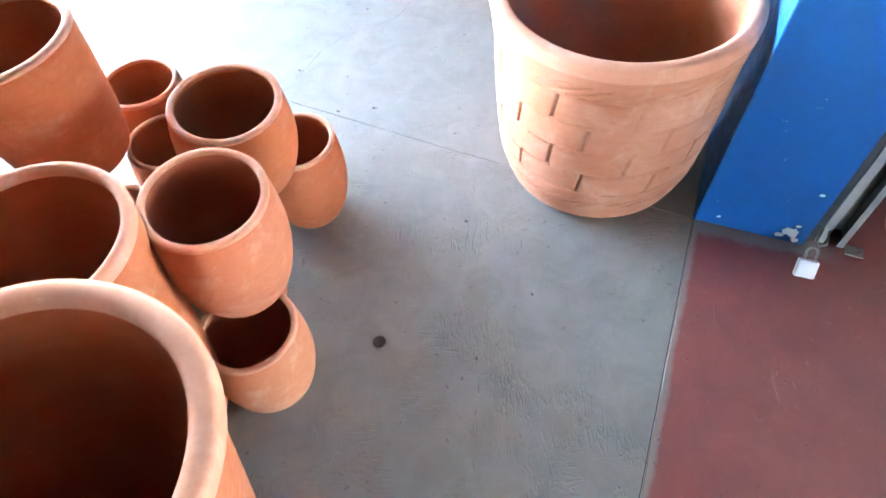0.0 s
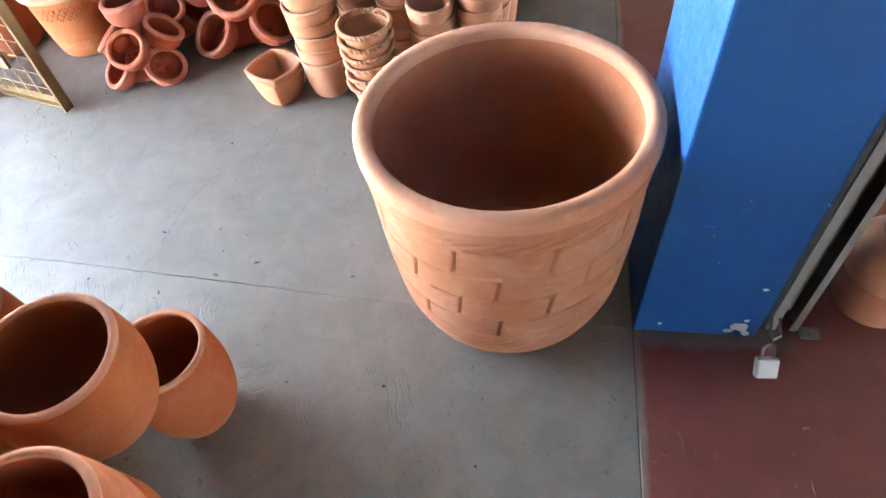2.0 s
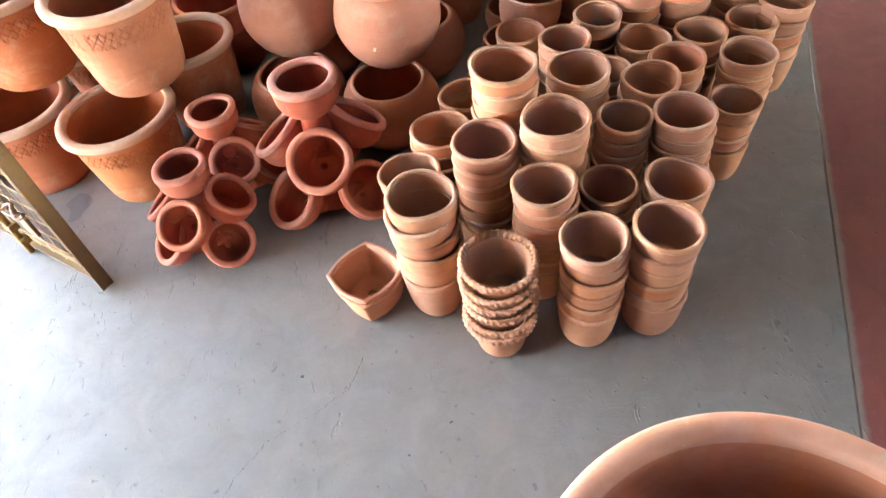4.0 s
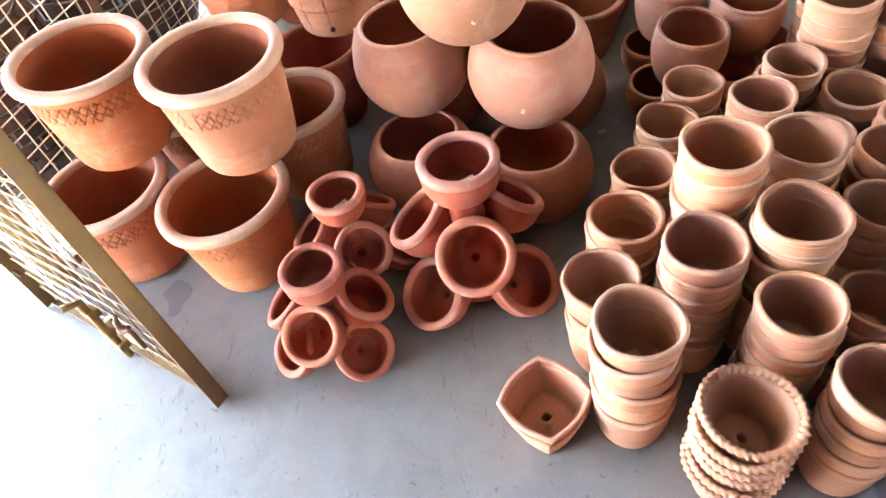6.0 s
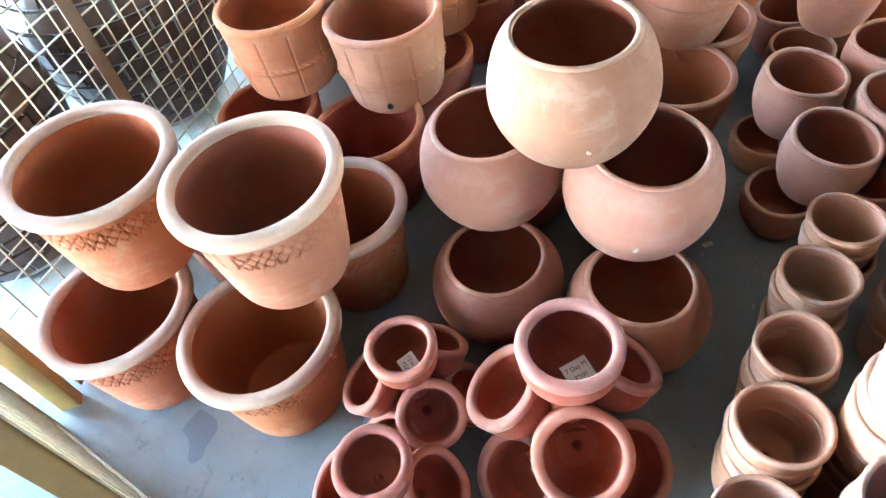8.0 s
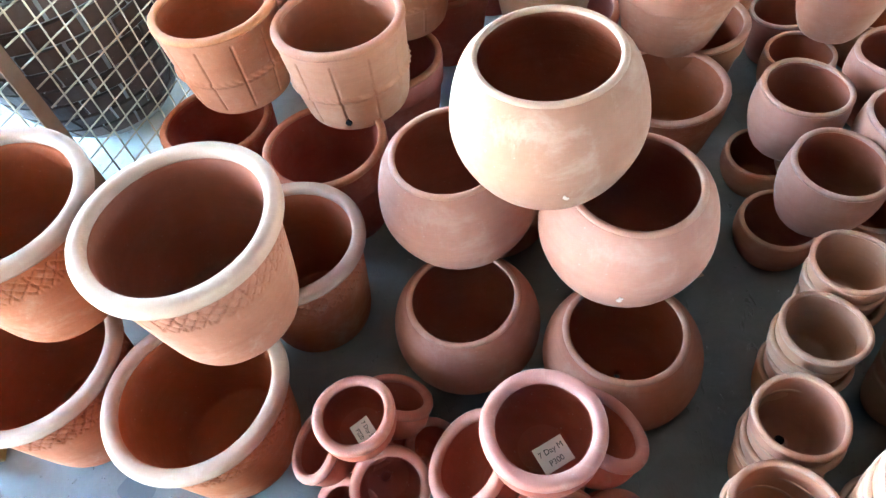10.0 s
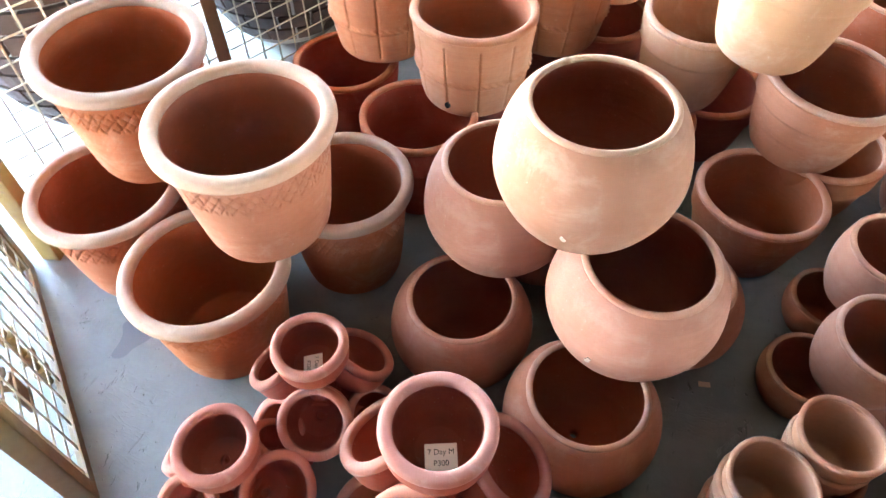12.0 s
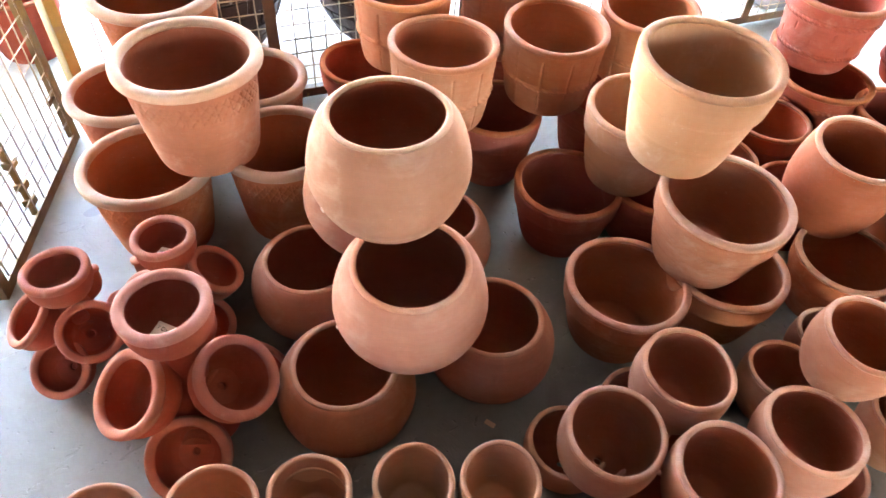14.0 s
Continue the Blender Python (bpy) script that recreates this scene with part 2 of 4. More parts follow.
WALL_PAINT = paint("brown_wall_paint", (0.26, 0.21, 0.17), (0.20, 0.16, 0.13), 0.8)
# unseen boards, kept near black so little light bounces down into the pots
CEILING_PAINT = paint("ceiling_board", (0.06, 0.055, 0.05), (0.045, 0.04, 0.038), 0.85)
PLASTER = paint("white_plaster", (0.62, 0.62, 0.62), (0.5, 0.5, 0.5), 0.85)
LIME = paint("lime_splash", (0.46, 0.33, 0.27), (0.38, 0.24, 0.18), 0.85)
CARD = paint("price_card", (0.72, 0.63, 0.56), (0.62, 0.52, 0.45), 0.8)
KRAFT = paint("brown_card", (0.50, 0.33, 0.23), (0.42, 0.27, 0.18), 0.85)
# black for the writing, and for discs that paint the dark inside holes
INK_AND_HOLE, _t, _b = nodes("black_ink_and_hole", 0.95, 0, 0.05)
_b.inputs["Base Color"].default_value = (0.015, 0.013, 0.013, 1)
STAIN = paint("damp_stain", (0.078, 0.078, 0.080), (0.105, 0.104, 0.104), 0.4)


# ---- mesh helpers ----
def part(name, data, material, parent=None, label="", m=None):
    """One mesh object under a thing; data is a bmesh or a mesh."""
    if isinstance(data, bmesh.types.BMesh):
        me = bpy.data.meshes.new(name)
        data.to_mesh(me)
        data.free()
    else:
        me = data
    if material is not None and not me.materials:
        me.materials.append(material)
    ob = new(name, me)
    if parent is not None:
        ob.parent = parent
    if m is not None:
        ob.matrix_basis = m
    if label:
        ob["label"] = label
    return ob


def box_bm(sx, sy, sz, bevel=0.0, at=(0, 0, 0), bm=None):
    bm = bm or bmesh.new()
    made = bmesh.ops.create_cube(bm, size=1.0, matrix=Matrix.Translation(at) @ Matrix.Diagonal((sx, sy, sz, 1)))
    if bevel:
        edges = list({e for v in made["verts"] for e in v.link_edges})
        bmesh.ops.bevel(bm, geom=edges, offset=bevel, segments=2, profile=0.6, affect="EDGES")
    return bm


def tube_bm(points, radius, sides=8, bm=None):
    """A round bar through points."""
    bm = bm or bmesh.new()
    rings = []
    pts = [Vector(p) for p in points]
    for i, p in enumerate(pts):
        way = (pts[min(i + 1, len(pts) - 1)] - pts[max(i - 1, 0)]).normalized()
        side = way.orthogonal().normalized()
        other = way.cross(side)
        rings.append([bm.verts.new(p + radius * (math.cos(a) * side + math.sin(a) * other)) for a in [2 * math.pi * k / sides for k in range(sides)]])
    for a, b in zip(rings, rings[1:]):
        best = min(range(sides), key=lambda s: (a[0].co - b[s].co).length)
        for k in range(sides):
            bm.faces.new((a[k], a[(k + 1) % sides], b[(k + 1 + best) % sides], b[(k + best) % sides]))
    bm.faces.new(rings[0][::-1])
    bm.faces.new(rings[-1])
    bmesh.ops.recalc_face_normals(bm, faces=bm.faces)
    for f in bm.faces:
        f.smooth = len(f.verts) == 4
    return bm


def smooth_profile(points, step=0.006, rounds=2):
    p = np.array(points, float)
    for _ in range(rounds):
        q = [p[0]]
        for a, b in zip(p, p[1:]):
            q += [0.75 * a + 0.25 * b, 0.25 * a + 0.75 * b]
        p = np.array(q + [p[-1]])
    s = np.concatenate([[0], np.cumsum(np.linalg.norm(np.diff(p, axis=0), axis=1))])
    n = max(8, int(s[-1] / step))
    t = np.linspace(0, s[-1], n)
    return np.stack([np.interp(t, s, p[:, 0]), np.interp(t, s, p[:, 1])], 1)


def lathe(name, profile, material, sides=64, seed=0, wobble=0.004, relief=None, closed=False, square=0.0, step=0.006, rounds=2):
    """A turned surface from (radius, height) pairs; relief(angle, z, outside) pushes it out; slightly out of round by hand."""
    if closed or profile[0][0] == 0.008:
        profile, closed = list(profile) + [profile[0]], True
    pr = smooth_profile(profile, step, rounds)
    if closed:
        pr = pr[:-1]
    n = len(pr)
    rng = np.random.RandomState(seed + 7)
    ang = np.linspace(0, 2 * np.pi, sides, endpoint=False)
    out = np.ones(sides)
    for k in (2, 3, 5):
        out = out + wobble * 3.0 / k * rng.uniform(0.3, 1) * np.cos(k * ang + rng.uniform(0, 6.28))
    if square:
        out = out * (1 + square * (1 / np.maximum(np.abs(np.cos(ang)), np.abs(np.sin(ang))) - 1)) / (1 + square * 0.2)
    top = pr[:, 1].max()
    rise = wobble * 0.25 * np.cos(2 * ang + rng.uniform(0, 6.28))
    R = pr[:, 0][:, None] * out[None, :]
    Z = pr[:, 1][:, None] + (pr[:, 1] / max(top, 1e-6))[:, None] * rise[None, :]
    if relief is not None:
        peak = int(np.argmax(pr[:, 1]))
        face = (np.arange(n) <= peak)[:, None] * np.ones((1, sides))
        R = R + relief(ang[None, :] * np.ones((n, 1)), pr[:, 1][:, None] * np.ones((1, sides)), face)
    co = np.stack([R * np.cos(ang), R * np.sin(ang), Z], -1).reshape(-1, 3)
    i, j = np.meshgrid(np.arange(n if closed else n - 1), np.arange(sides), indexing="ij")
    a, b = i * sides + j, i * sides + (j + 1) % sides
    c, d = ((i + 1) % n) * sides + (j + 1) % sides, ((i + 1) % n) * sides + j
    faces = np.stack([a, b, c, d], -1).reshape(-1, 4)
    me = bpy.data.meshes.new(name)
    me.from_pydata(co.tolist(), [], faces.tolist())
    me.polygons.foreach_set("use_smooth", np.ones(len(me.polygons), bool))
    me.materials.append(material)
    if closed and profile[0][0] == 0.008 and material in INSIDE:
        # the inside takes clay with little bloom, its shade deepened in the colour
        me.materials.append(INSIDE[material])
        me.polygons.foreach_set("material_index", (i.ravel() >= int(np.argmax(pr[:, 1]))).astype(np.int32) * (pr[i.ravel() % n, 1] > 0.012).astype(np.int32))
    me.update()
    return me


def wall_profile(outer, thick, floor=0.02, fillet=0.0, hollow=None):
    """Outer (radius, height) points from foot to rim, turned back down inside."""
    h = outer[-1][1]
    inner = [(max(r - thick, 0.004), max(z, floor)) for r, z in outer[::-1]]
    inner[0] = (inner[0][0], h)
    if hollow:
        inner = list(hollow)
    if fillet:
        r = float(np.interp(floor + fillet, [p[1] for p in outer], [p[0] for p in outer])) - thick
        inner = [p for p in inner if p[1] > floor + fillet] + [(r, floor + fillet), (r - fillet * 0.4, floor + fillet * 0.3), (r - fillet, floor)]
    return [(0.008, 0.0)] + list(outer[:1]) + list(outer) + inner + [(0.008, floor), (0.008, floor)]


def rim_ring(name, radius, thick, h, drop, material, seed=0, wobble=0.004, relief=None, sides=72):
    """The rounded lip of a pot."""
    r0, r1 = radius - thick, radius
    pts = [(r1, h - drop), (r1 + 0.0006, h - drop * 0.4), (r1 - thick * 0.15, h), (r0 + thick * 0.15, h + 0.001), (r0 - 0.0015, h - drop * 0.4), (r0, h - drop)]
    return lathe(name, pts, material, sides, seed, wobble, relief, closed=True, step=0.0035)


KINDS = {}


def kind(key, name, category, body, rim, extra=()):
    tall = max(v.co.z for v in rim.vertices)
    KINDS.setdefault(key, []).append((name, category, body, rim, extra, tall))


def put(key, x, y, z, label, group="", turn=None, lean=(0, 0), size=1.0, high=1.0, top=None, rng=random.Random(5)):
    """Stands a pot of a kind with its foot at x y z, or, where top is given, with its mouth's middle at x y top."""
    name, category, body, rim, extra, tall = rng.choice(KINDS[key])
    a = rng.uniform(0, 360) if turn is None else turn
    ob = tagged(new(name), label, category, group)
    if top is None:
        m = pose(x, y, z, lean[0], lean[1], 0)
    else:
        m = pose(x, y, top, lean[0], lean[1], 0) @ pose(0, 0, -tall * high)
    ob.matrix_basis = m @ pose(0, 0, 0, 0, 0, a) @ Matrix.Diagonal((size, size, high, 1))
    part("body", body, None, ob)
    part("rim", rim, None, ob)
    for n, me, lab, am in extra:
        part(n, me, None, ob, lab, am)
    return ob


# ---- the setting ----
def slab(name, corners, top, thick, material, label, kind_="structure", parent=None, bevel=0.0):
    bm = bmesh.new()
    lo = [bm.verts.new((*c, top - thick)) for c in corners]
    hi = [bm.verts.new((*c, top)) for c in corners]
    n = len(corners)
    bm.faces.new(hi)
    bm.faces.new(lo[::-1])
    for i in range(n):
        bm.faces.new((lo[i], lo[(i + 1) % n], hi[(i + 1) % n], hi[i]))
    bmesh.ops.recalc_face_normals(bm, faces=bm.faces)
    if bevel:
        bmesh.ops.bevel(bm, geom=[e for e in bm.edges if all(v.co.z > top - 1e-4 for v in e.verts)], offset=bevel, segments=1, affect="EDGES")
    ob = part(name, bm, material, parent)
    if parent is None:
        tagged(ob, label, "floor" if "floor" in name else name.split("_")[0], kind=kind_)
    return ob


def flat(u, v):
    p = uv(u, v)
    return (p.x, p.y)


ground = slab("ground", [(-400, -400), (400, -400), (400, 400), (-400, 400)], -0.05, 0.2, PAVING, "bright sunlit concrete yard outside the shop front")
ground["category"] = "ground"
GAP = 0.0019
floor = slab("floor", [flat(-5, FENCE_V - 0.1), flat(-5, 9), flat(9, 9), flat(9, FENCE_V - 0.1)], -0.012, 0.05, BARE_EDGE, "cement floor base under the smooth and red toppings")
FV = FENCE_V - 0.1


def joint(u, seed):
    """A cross joint from the fence to the long joint: a little askew and ragged."""
    rng = random.Random(seed)
    n = 90
    return [flat(u - 0.063 * v + rng.uniform(-0.0016, 0.0016) + 0.004 * math.sin(3 * v), v) for v in [FV + (-GAP - FV) * k / n for k in range(n + 1)]]


for k, (u0, u1) in enumerate(((-5.0, -3.0), (-3.0, 0.0), (0.0, 3.2), (3.2, 9.0))):
    slab("cement_slab", joint(u0 + 0.0011, k) + joint(u1 - 0.0011, k + 1)[::-1], 0.0, 0.0115, TROWELLED_FLOOR if u1 < 0.1 else GREY_FLOOR, "", parent=floor)
slab("red_slab", [flat(-5, GAP), flat(-5, 9), flat(9, 9), flat(9, GAP)], 0.0, 0.0115, RED_FLOOR, "", parent=floor, bevel=0.0014)


def wall(name, u0, v0, u1, v1, z0, z1, label, material=WALL_PAINT, slope=0.0):
    c = uv((u0 + u1) / 2, (v0 + v1) / 2, (z0 + z1) / 2)
    ob = part(name, box_bm(abs(v1 - v0), abs(u1 - u0), z1 - z0, 0.004), material)
    ob.matrix_basis = pose(c.x, c.y, c.z, 0, 0, YAW) @ pose(0, 0, 0, 0, slope, 0)
    return tagged(ob, label, "wall" if "wall" in name else name.split("_")[0], kind="structure")


# unseen walls; the gaps east and south are added to let fill light in
wall("wall_east", -5.2, 9.0, 1.6, 9.2, -0.05, 3.2, "brown painted inner wall of the shop")
wall("wall_east_far", 4.4, 9.0, 9.2, 9.2, -0.05, 3.2, "brown painted inner wall beyond an added opening for fill light")
wall("wall_east_lintel", 1.6, 9.0, 4.4, 9.2, 2.4, 3.2, "brown painted wall over the added rear opening")
wall("wall_north", 9.0, -2.9, 9.2, 9.0, -0.05, 3.2, "brown painted end wall of the shop")
wall("wall_south", -5.2, -2.9, -5.0, 2.8, -0.05, 3.2, "brown painted end wall behind the walker")
wall("wall_south_inner", -5.2, 3.6, -5.0, 9.0, -0.05, 3.2, "brown painted end wall beyond an added opening for fill light")
wall("wall_south_lintel", -5.2, 2.8, -5.0, 3.6, 2.1, 3.2, "brown painted wall over the added side opening")
# unseen wall, added to keep side daylight off the near pots and floor
wall("wall_west", -5.0, FENCE_V - 0.2, -0.75, FENCE_V - 0.02, -0.05, 2.45, "plain unseen front wall beside the gateway, closed against daylight")
wall("ceiling", -5.2, FENCE_V - 0.35, 9.2, 9.2, 3.2, 3.35, "plain unseen dark ceiling boards over the shop", CEILING_PAINT)
# beam and sloping awning are unseen, added to block daylight from high up
wall("trim_beam", -5.0, FENCE_V - 0.20, 9.0, FENCE_V - 0.05, 2.45, 3.2, "long unseen brown beam over the open shop front")
wall("roof_awning", -5.2, FENCE_V - 2.7, 9.2, FENCE_V - 0.10, 2.255, 2.305, "unseen dark awning added to keep high daylight off the pots", CEILING_PAINT, -9.0)

# blue column with the shutter guide and its padlock
column = part("column", box_bm(0.276, 0.40, 3.25, 0.006), BLUE_PAINT)
c = uv(0.20, 0.138)
# the floor falls a little towards the front, so the column leans back from it
column.matrix_basis = pose(c.x, c.y, 0.0, 0, 0, YAW) @ pose(0, 0, 0, 0, 1.8, 0) @ pose(0, 0, 1.6)
tagged(column, "square column painted glossy blue with chipped paint at its foot", "column", kind="structure")
chips = bmesh.new()
rng = random.Random(3)
for cx, cz, size in ((0.228, 0.040, 0.022), (0.206, 0.022, 0.010), (0.246, 0.017, 0.011), (0.236, 0.068, 0.006), (0.052, 0.030, 0.005), (0.240, 0.19, 0.006)):
    edge = [chips.verts.new((cx + size * rng.uniform(0.55, 1.25) * math.cos(a), -0.0012, cz + size * rng.uniform(0.45, 1.0) * math.sin(a))) for a in [2 * math.pi * k / 17 for k in range(17)]]
    flake = chips.faces.new(edge)
    up = bmesh.ops.extrude_face_region(chips, geom=[flake])
    bmesh.ops.translate(chips, vec=(0, 0.004, 0), verts=[v for v in up["geom"] if isinstance(v, bmesh.types.BMVert)])
bmesh.ops.recalc_face_normals(chips, faces=chips.faces)
chip = part("bare_plaster_patch", chips, PLASTER, column, "flaked white plaster spot")
chip.matrix_basis = pose(-0.134, -0.20, -1.6)


guide = tagged(new("shutter_guide"), "grey steel roller shutter guide channel fixed beside the blue column", "shutter guide")
g = uv(0.03, 0.302)
guide.matrix_basis = pose(g.x, g.y, 0.0, 0, 1.8, YAW) @ Matrix.Diagonal((0.88, 1, 1, 1))
part("web", box_bm(0.078, 0.004, 3.19, 0.001, (0.039, 0.053, 1.597)), STEEL, guide)
part("flange", box_bm(0.004, 0.055, 3.19, 0.001, (0.002, 0.0235, 1.597)), STEEL, guide)
part("flange", box_bm(0.004, 0.055, 3.19, 0.001, (0.076, 0.0235, 1.597)), STEEL, guide)
part("lip", box_bm(0.024, 0.004, 3.19, 0.001, (0.012, -0.0065, 1.597)), GALVANISED, guide, "bright worn steel lip")
part("lip", box_bm(0.018, 0.004, 3.19, 0.001, (0.069, -0.0065, 1.597)), GALVANISED, guide)
part("side_seal", box_bm(0.026, 0.05, 3.19, 0.002, (-0.0135, 0.02, 1.597)), RUBBER, guide, "dark rubber side seal")
lug = box_bm(0.050, 0.032, 0.005, 0.002, (0.108, -0.012, 0.004))
bmesh.ops.create_cone(lug, cap_ends=True, segments=16, radius1=0.009, radius2=0.008, depth=0.006, matrix=Matrix.Translation((0.122, -0.012, 0.008)))
part("floor_lug", lug, STEEL, guide, "small steel floor lug with a bolt hole")
part("hasp", tube_bm([(0.004, 0.0, 0.050), (-0.016, -0.055, 0.056), (-0.012, -0.072, 0.056), (0.008, -0.060, 0.056), (0.020, 0.0, 0.050)], 0.0035), STEEL, guide)

lock = tagged(new("padlock"), "shiny chrome padlock hanging from the shutter guide", "padlock")
lk = uv(-0.108, 0.278)
lock.matrix_basis = pose(lk.x, lk.y, 0.007, -34, 4, YAW + 6)
part("lock_body", box_bm(0.048, 0.022, 0.046, 0.005, (0, 0, 0.023)), CHROME, lock)
part("shackle", tube_bm([(-0.013, 0, 0.040)] + [(-0.013 * math.cos(a), 0, 0.066 + 0.013 * math.sin(a)) for a in [math.pi * k / 8 for k in range(9)]] + [(0.013, 0, 0.040)], 0.0036), STEEL, lock)


# ---- gate and fence of welded wire ----
def angle_bar(length, width=0.038, thick=0.005):
    bm = box_bm(width, thick, length, 0.001, (width / 2, thick / 2, length / 2))
    return box_bm(thick, width, length, 0.001, (thick / 2, width / 2, length / 2), bm)


WIRE = {}


def wire(length):
    key = round(length, 3)
    if key not in WIRE:
        me = bpy.data.meshes.new("wire")
        bm = tube_bm([(0, 0, 0), (0, 0, length)], 0.0022, 6)
        bm.to_mesh(me)
        bm.free()
        me.materials.append(WIRE_PAINT)
        WIRE[key] = me
    return WIRE[key]


def mesh_panel(name, a, b, height, cell, label, category, material, foot=0.02, post_a=True, kind_=""):
    """A framed leaf of welded wire from a to b on the floor."""
    a, b = Vector((*a, 0)), Vector((*b, 0))
    long = (b - a).length
    yaw = math.degrees(math.atan2(b.y - a.y, b.x - a.x))
    leaf = tagged(new(name), label, category, kind=kind_)
    leaf.matrix_basis = pose(a.x, a.y, foot, 0, 0, yaw)
    if post_a:
        part("post", angle_bar(height), material, leaf)
    part("post", angle_bar(height), material, leaf, m=pose(long, 0, 0, 0, 0, 90))
    bar = box_bm(long, 0.005, 0.034, 0.001, (long / 2, 0.0025, 0.017))
    box_bm(long, 0.022, 0.005, 0.001, (long / 2, 0.011, 0.0025), bar)
    rail = part("rail", bar, material, leaf)
    part("rail", rail.data, None, leaf, m=pose(0, 0, height - 0.034))
    for k in range(1, int(long / cell) + 1):
        part("wire", wire(height - 0.03), None, leaf, m=pose(k * cell, 0.009, 0.015))
    for k in range(1, int(height / cell)):
        part("wire", wire(long - 0.02), None, leaf, m=pose(0.01, 0.013, k * cell + 0.012, 0, 90, 0))
    return leaf


HINGE = (-1.468, 2.925)
gate = mesh_panel("wire_gate", (-0.893, 2.512), HINGE, 1.95, 0.062, "open gate leaf of welded wire in a chipped brownish yellow frame", "gate", GATE_PAINT, 0.004)
bolt = part("drop_bolt", tube_bm([(0.335, 0.034, 0.0), (0.337, 0.034, 0.10), (0.333, 0.036, 0.24), (0.345, 0.070, 0.25)], 0.010), YELLOW_PAINT, gate, "yellow painted drop bolt")
for z in (0.05, 0.11, 0.19):
    part("bolt_bracket", box_bm(0.036, 0.030, 0.024, 0.004, (0.335, 0.030, z)), YELLOW_PAINT, gate, "chipped yellow bolt bracket")
part("lock_ring", tube_bm([(0.19 + 0.024 * math.cos(a), 0.034 + 0.008 * math.sin(3 * a), 0.24 + 0.024 * math.sin(a)) for a in [2 * math.pi * k / 14 for k in range(14)]], 0.006), RUSTY, gate, "rusty lock ring")
part("lock_plate", box_bm(0.05, 0.012, 0.07, 0.004, (0.185, 0.030, 0.185)), RUSTY, gate, "rusty lock plate")

for z in (0.16, 1.75):
    part("hinge_pin", tube_bm([(0.66, 0.028, z), (0.735, 0.028, z), (0.735, 0.028, z + 0.05)], 0.007), RUSTY, gate, "rusty hinge pin")
fence_at = lambda d: (HINGE[0] + U.x * d, HINGE[1] + U.y * d)
for k in range(8):
    mesh_panel("wire_fence_panel", fence_at(0.10 if k == 0 else 0.703 * k + 0.002), fence_at(0.703 * (k + 1)), 2.2, 0.054, "fixed welded wire panel in a brown iron frame", "fence", RUSTY, 0.01, post_a=False)
post = part("gate_post", box_bm(0.05, 0.035, 2.7, 0.003, (0, 0, 1.35)), YELLOW_PAINT)
post.matrix_basis = pose(*fence_at(0.055), 0.0, 0, 0, YAW + 35)
tagged(post, "flat yellow painted gate post beside the hinge", "post", kind="structure")


# ---- kinds of pots ----
def grooves(u, width, depth):
    """Depth of a groove of that half width at distance u from its middle."""
    return -depth * np.clip(1 - np.abs(u) / width, 0, 1)


def arc_gap(a, b):
    return (a - b + np.pi) % (2 * np.pi) - np.pi


# great brick-scored pot
BIG_H = 0.545


def brick_relief(ang, z, face):
    rows, r = [0.140, 0.215, 0.290, 0.368, 0.450], 0.27
    d = np.zeros_like(z)
    for k, (lo, hi) in enumerate(zip(rows, rows[1:])):
        for j in range(10):
            a0 = (j + 0.5 * (k % 2)) * 2 * np.pi / 10 + 0.03 * math.sin(5 * j + 3 * k)
            on = ((z > lo + 0.004) & (z < hi - 0.004)).astype(float)
            d += on * np.maximum(grooves(arc_gap(ang, a0 + 0.03 * (z - lo) / 0.06) * r, 0.0044, 0.022), -0.0115)
    for k, lo in enumerate(rows):
        wave = lo + 0.004 * np.sin(3 * ang + k) + 0.003 * np.sin(7 * ang + 2 * k)
        d += np.maximum(grooves(z - wave, 0.0042, 0.022), -0.0100) * (np.sin(ang * 6 + 2.2 * k) > -0.93)
    for zc in (0.102, 0.476):
        band = np.clip((0.020 - np.abs(z - zc)) / 0.006, 0, 1)
        slope = np.sin(ang * 27 - (z - zc) * 330 + 2.0 * np.sin(ang * 5))
        d += band * np.clip(slope - 0.70, 0, 1) * -0.046 + np.where(np.abs(z - zc) < 0.022, 0.0025, 0.0)
    return d * face


big_body = lathe("great_pot", wall_profile([(0.222, 0.0), (0.246, 0.018), (0.273, 0.13), (0.288, 0.28), (0.293, 0.42), (0.296, 0.47), (0.301, 0.50), (0.303, 0.535)], 0.034, 0.035, 0.07), GREAT_CLAY, 720, 1, 0.002, brick_relief, step=0.0028, rounds=1)
big_rim = rim_ring("rim", 0.306, 0.037, BIG_H + 0.006, 0.034, GREAT_RIM, 1, 0.002, sides=128)
kind("great", "large_planter", "planter", big_body, big_rim)


# white-rimmed planters with a scratched lattice band
def lattice_relief(ang, z, face):
    band = np.clip(1 - np.abs(z - 0.198) / 0.026, 0, 1) > 0
    r = 0.152
    s = ang * r
    d = np.zeros_like(z)
    for sign in (1, -1):
        ph = (s + sign * (z - 0.198) * 0.85 + 0.003 * np.sin(ang * 9 + sign)) / 0.0230
        d += grooves((ph - np.round(ph)) * 0.0230, 0.0022, 0.0055) * band
    ph = (s * 1.7 + (z - 0.2) * 0.2 + 0.006 * np.sin(ang * 5)) / 0.06
    d += grooves((ph - np.round(ph)) * 0.06, 0.0026, 0.0048) * band
    skip = np.sin(ang * 3.0 + 1.0) + 0.6 * np.sin(ang * 7.0) > -1.25
    return d * face * skip


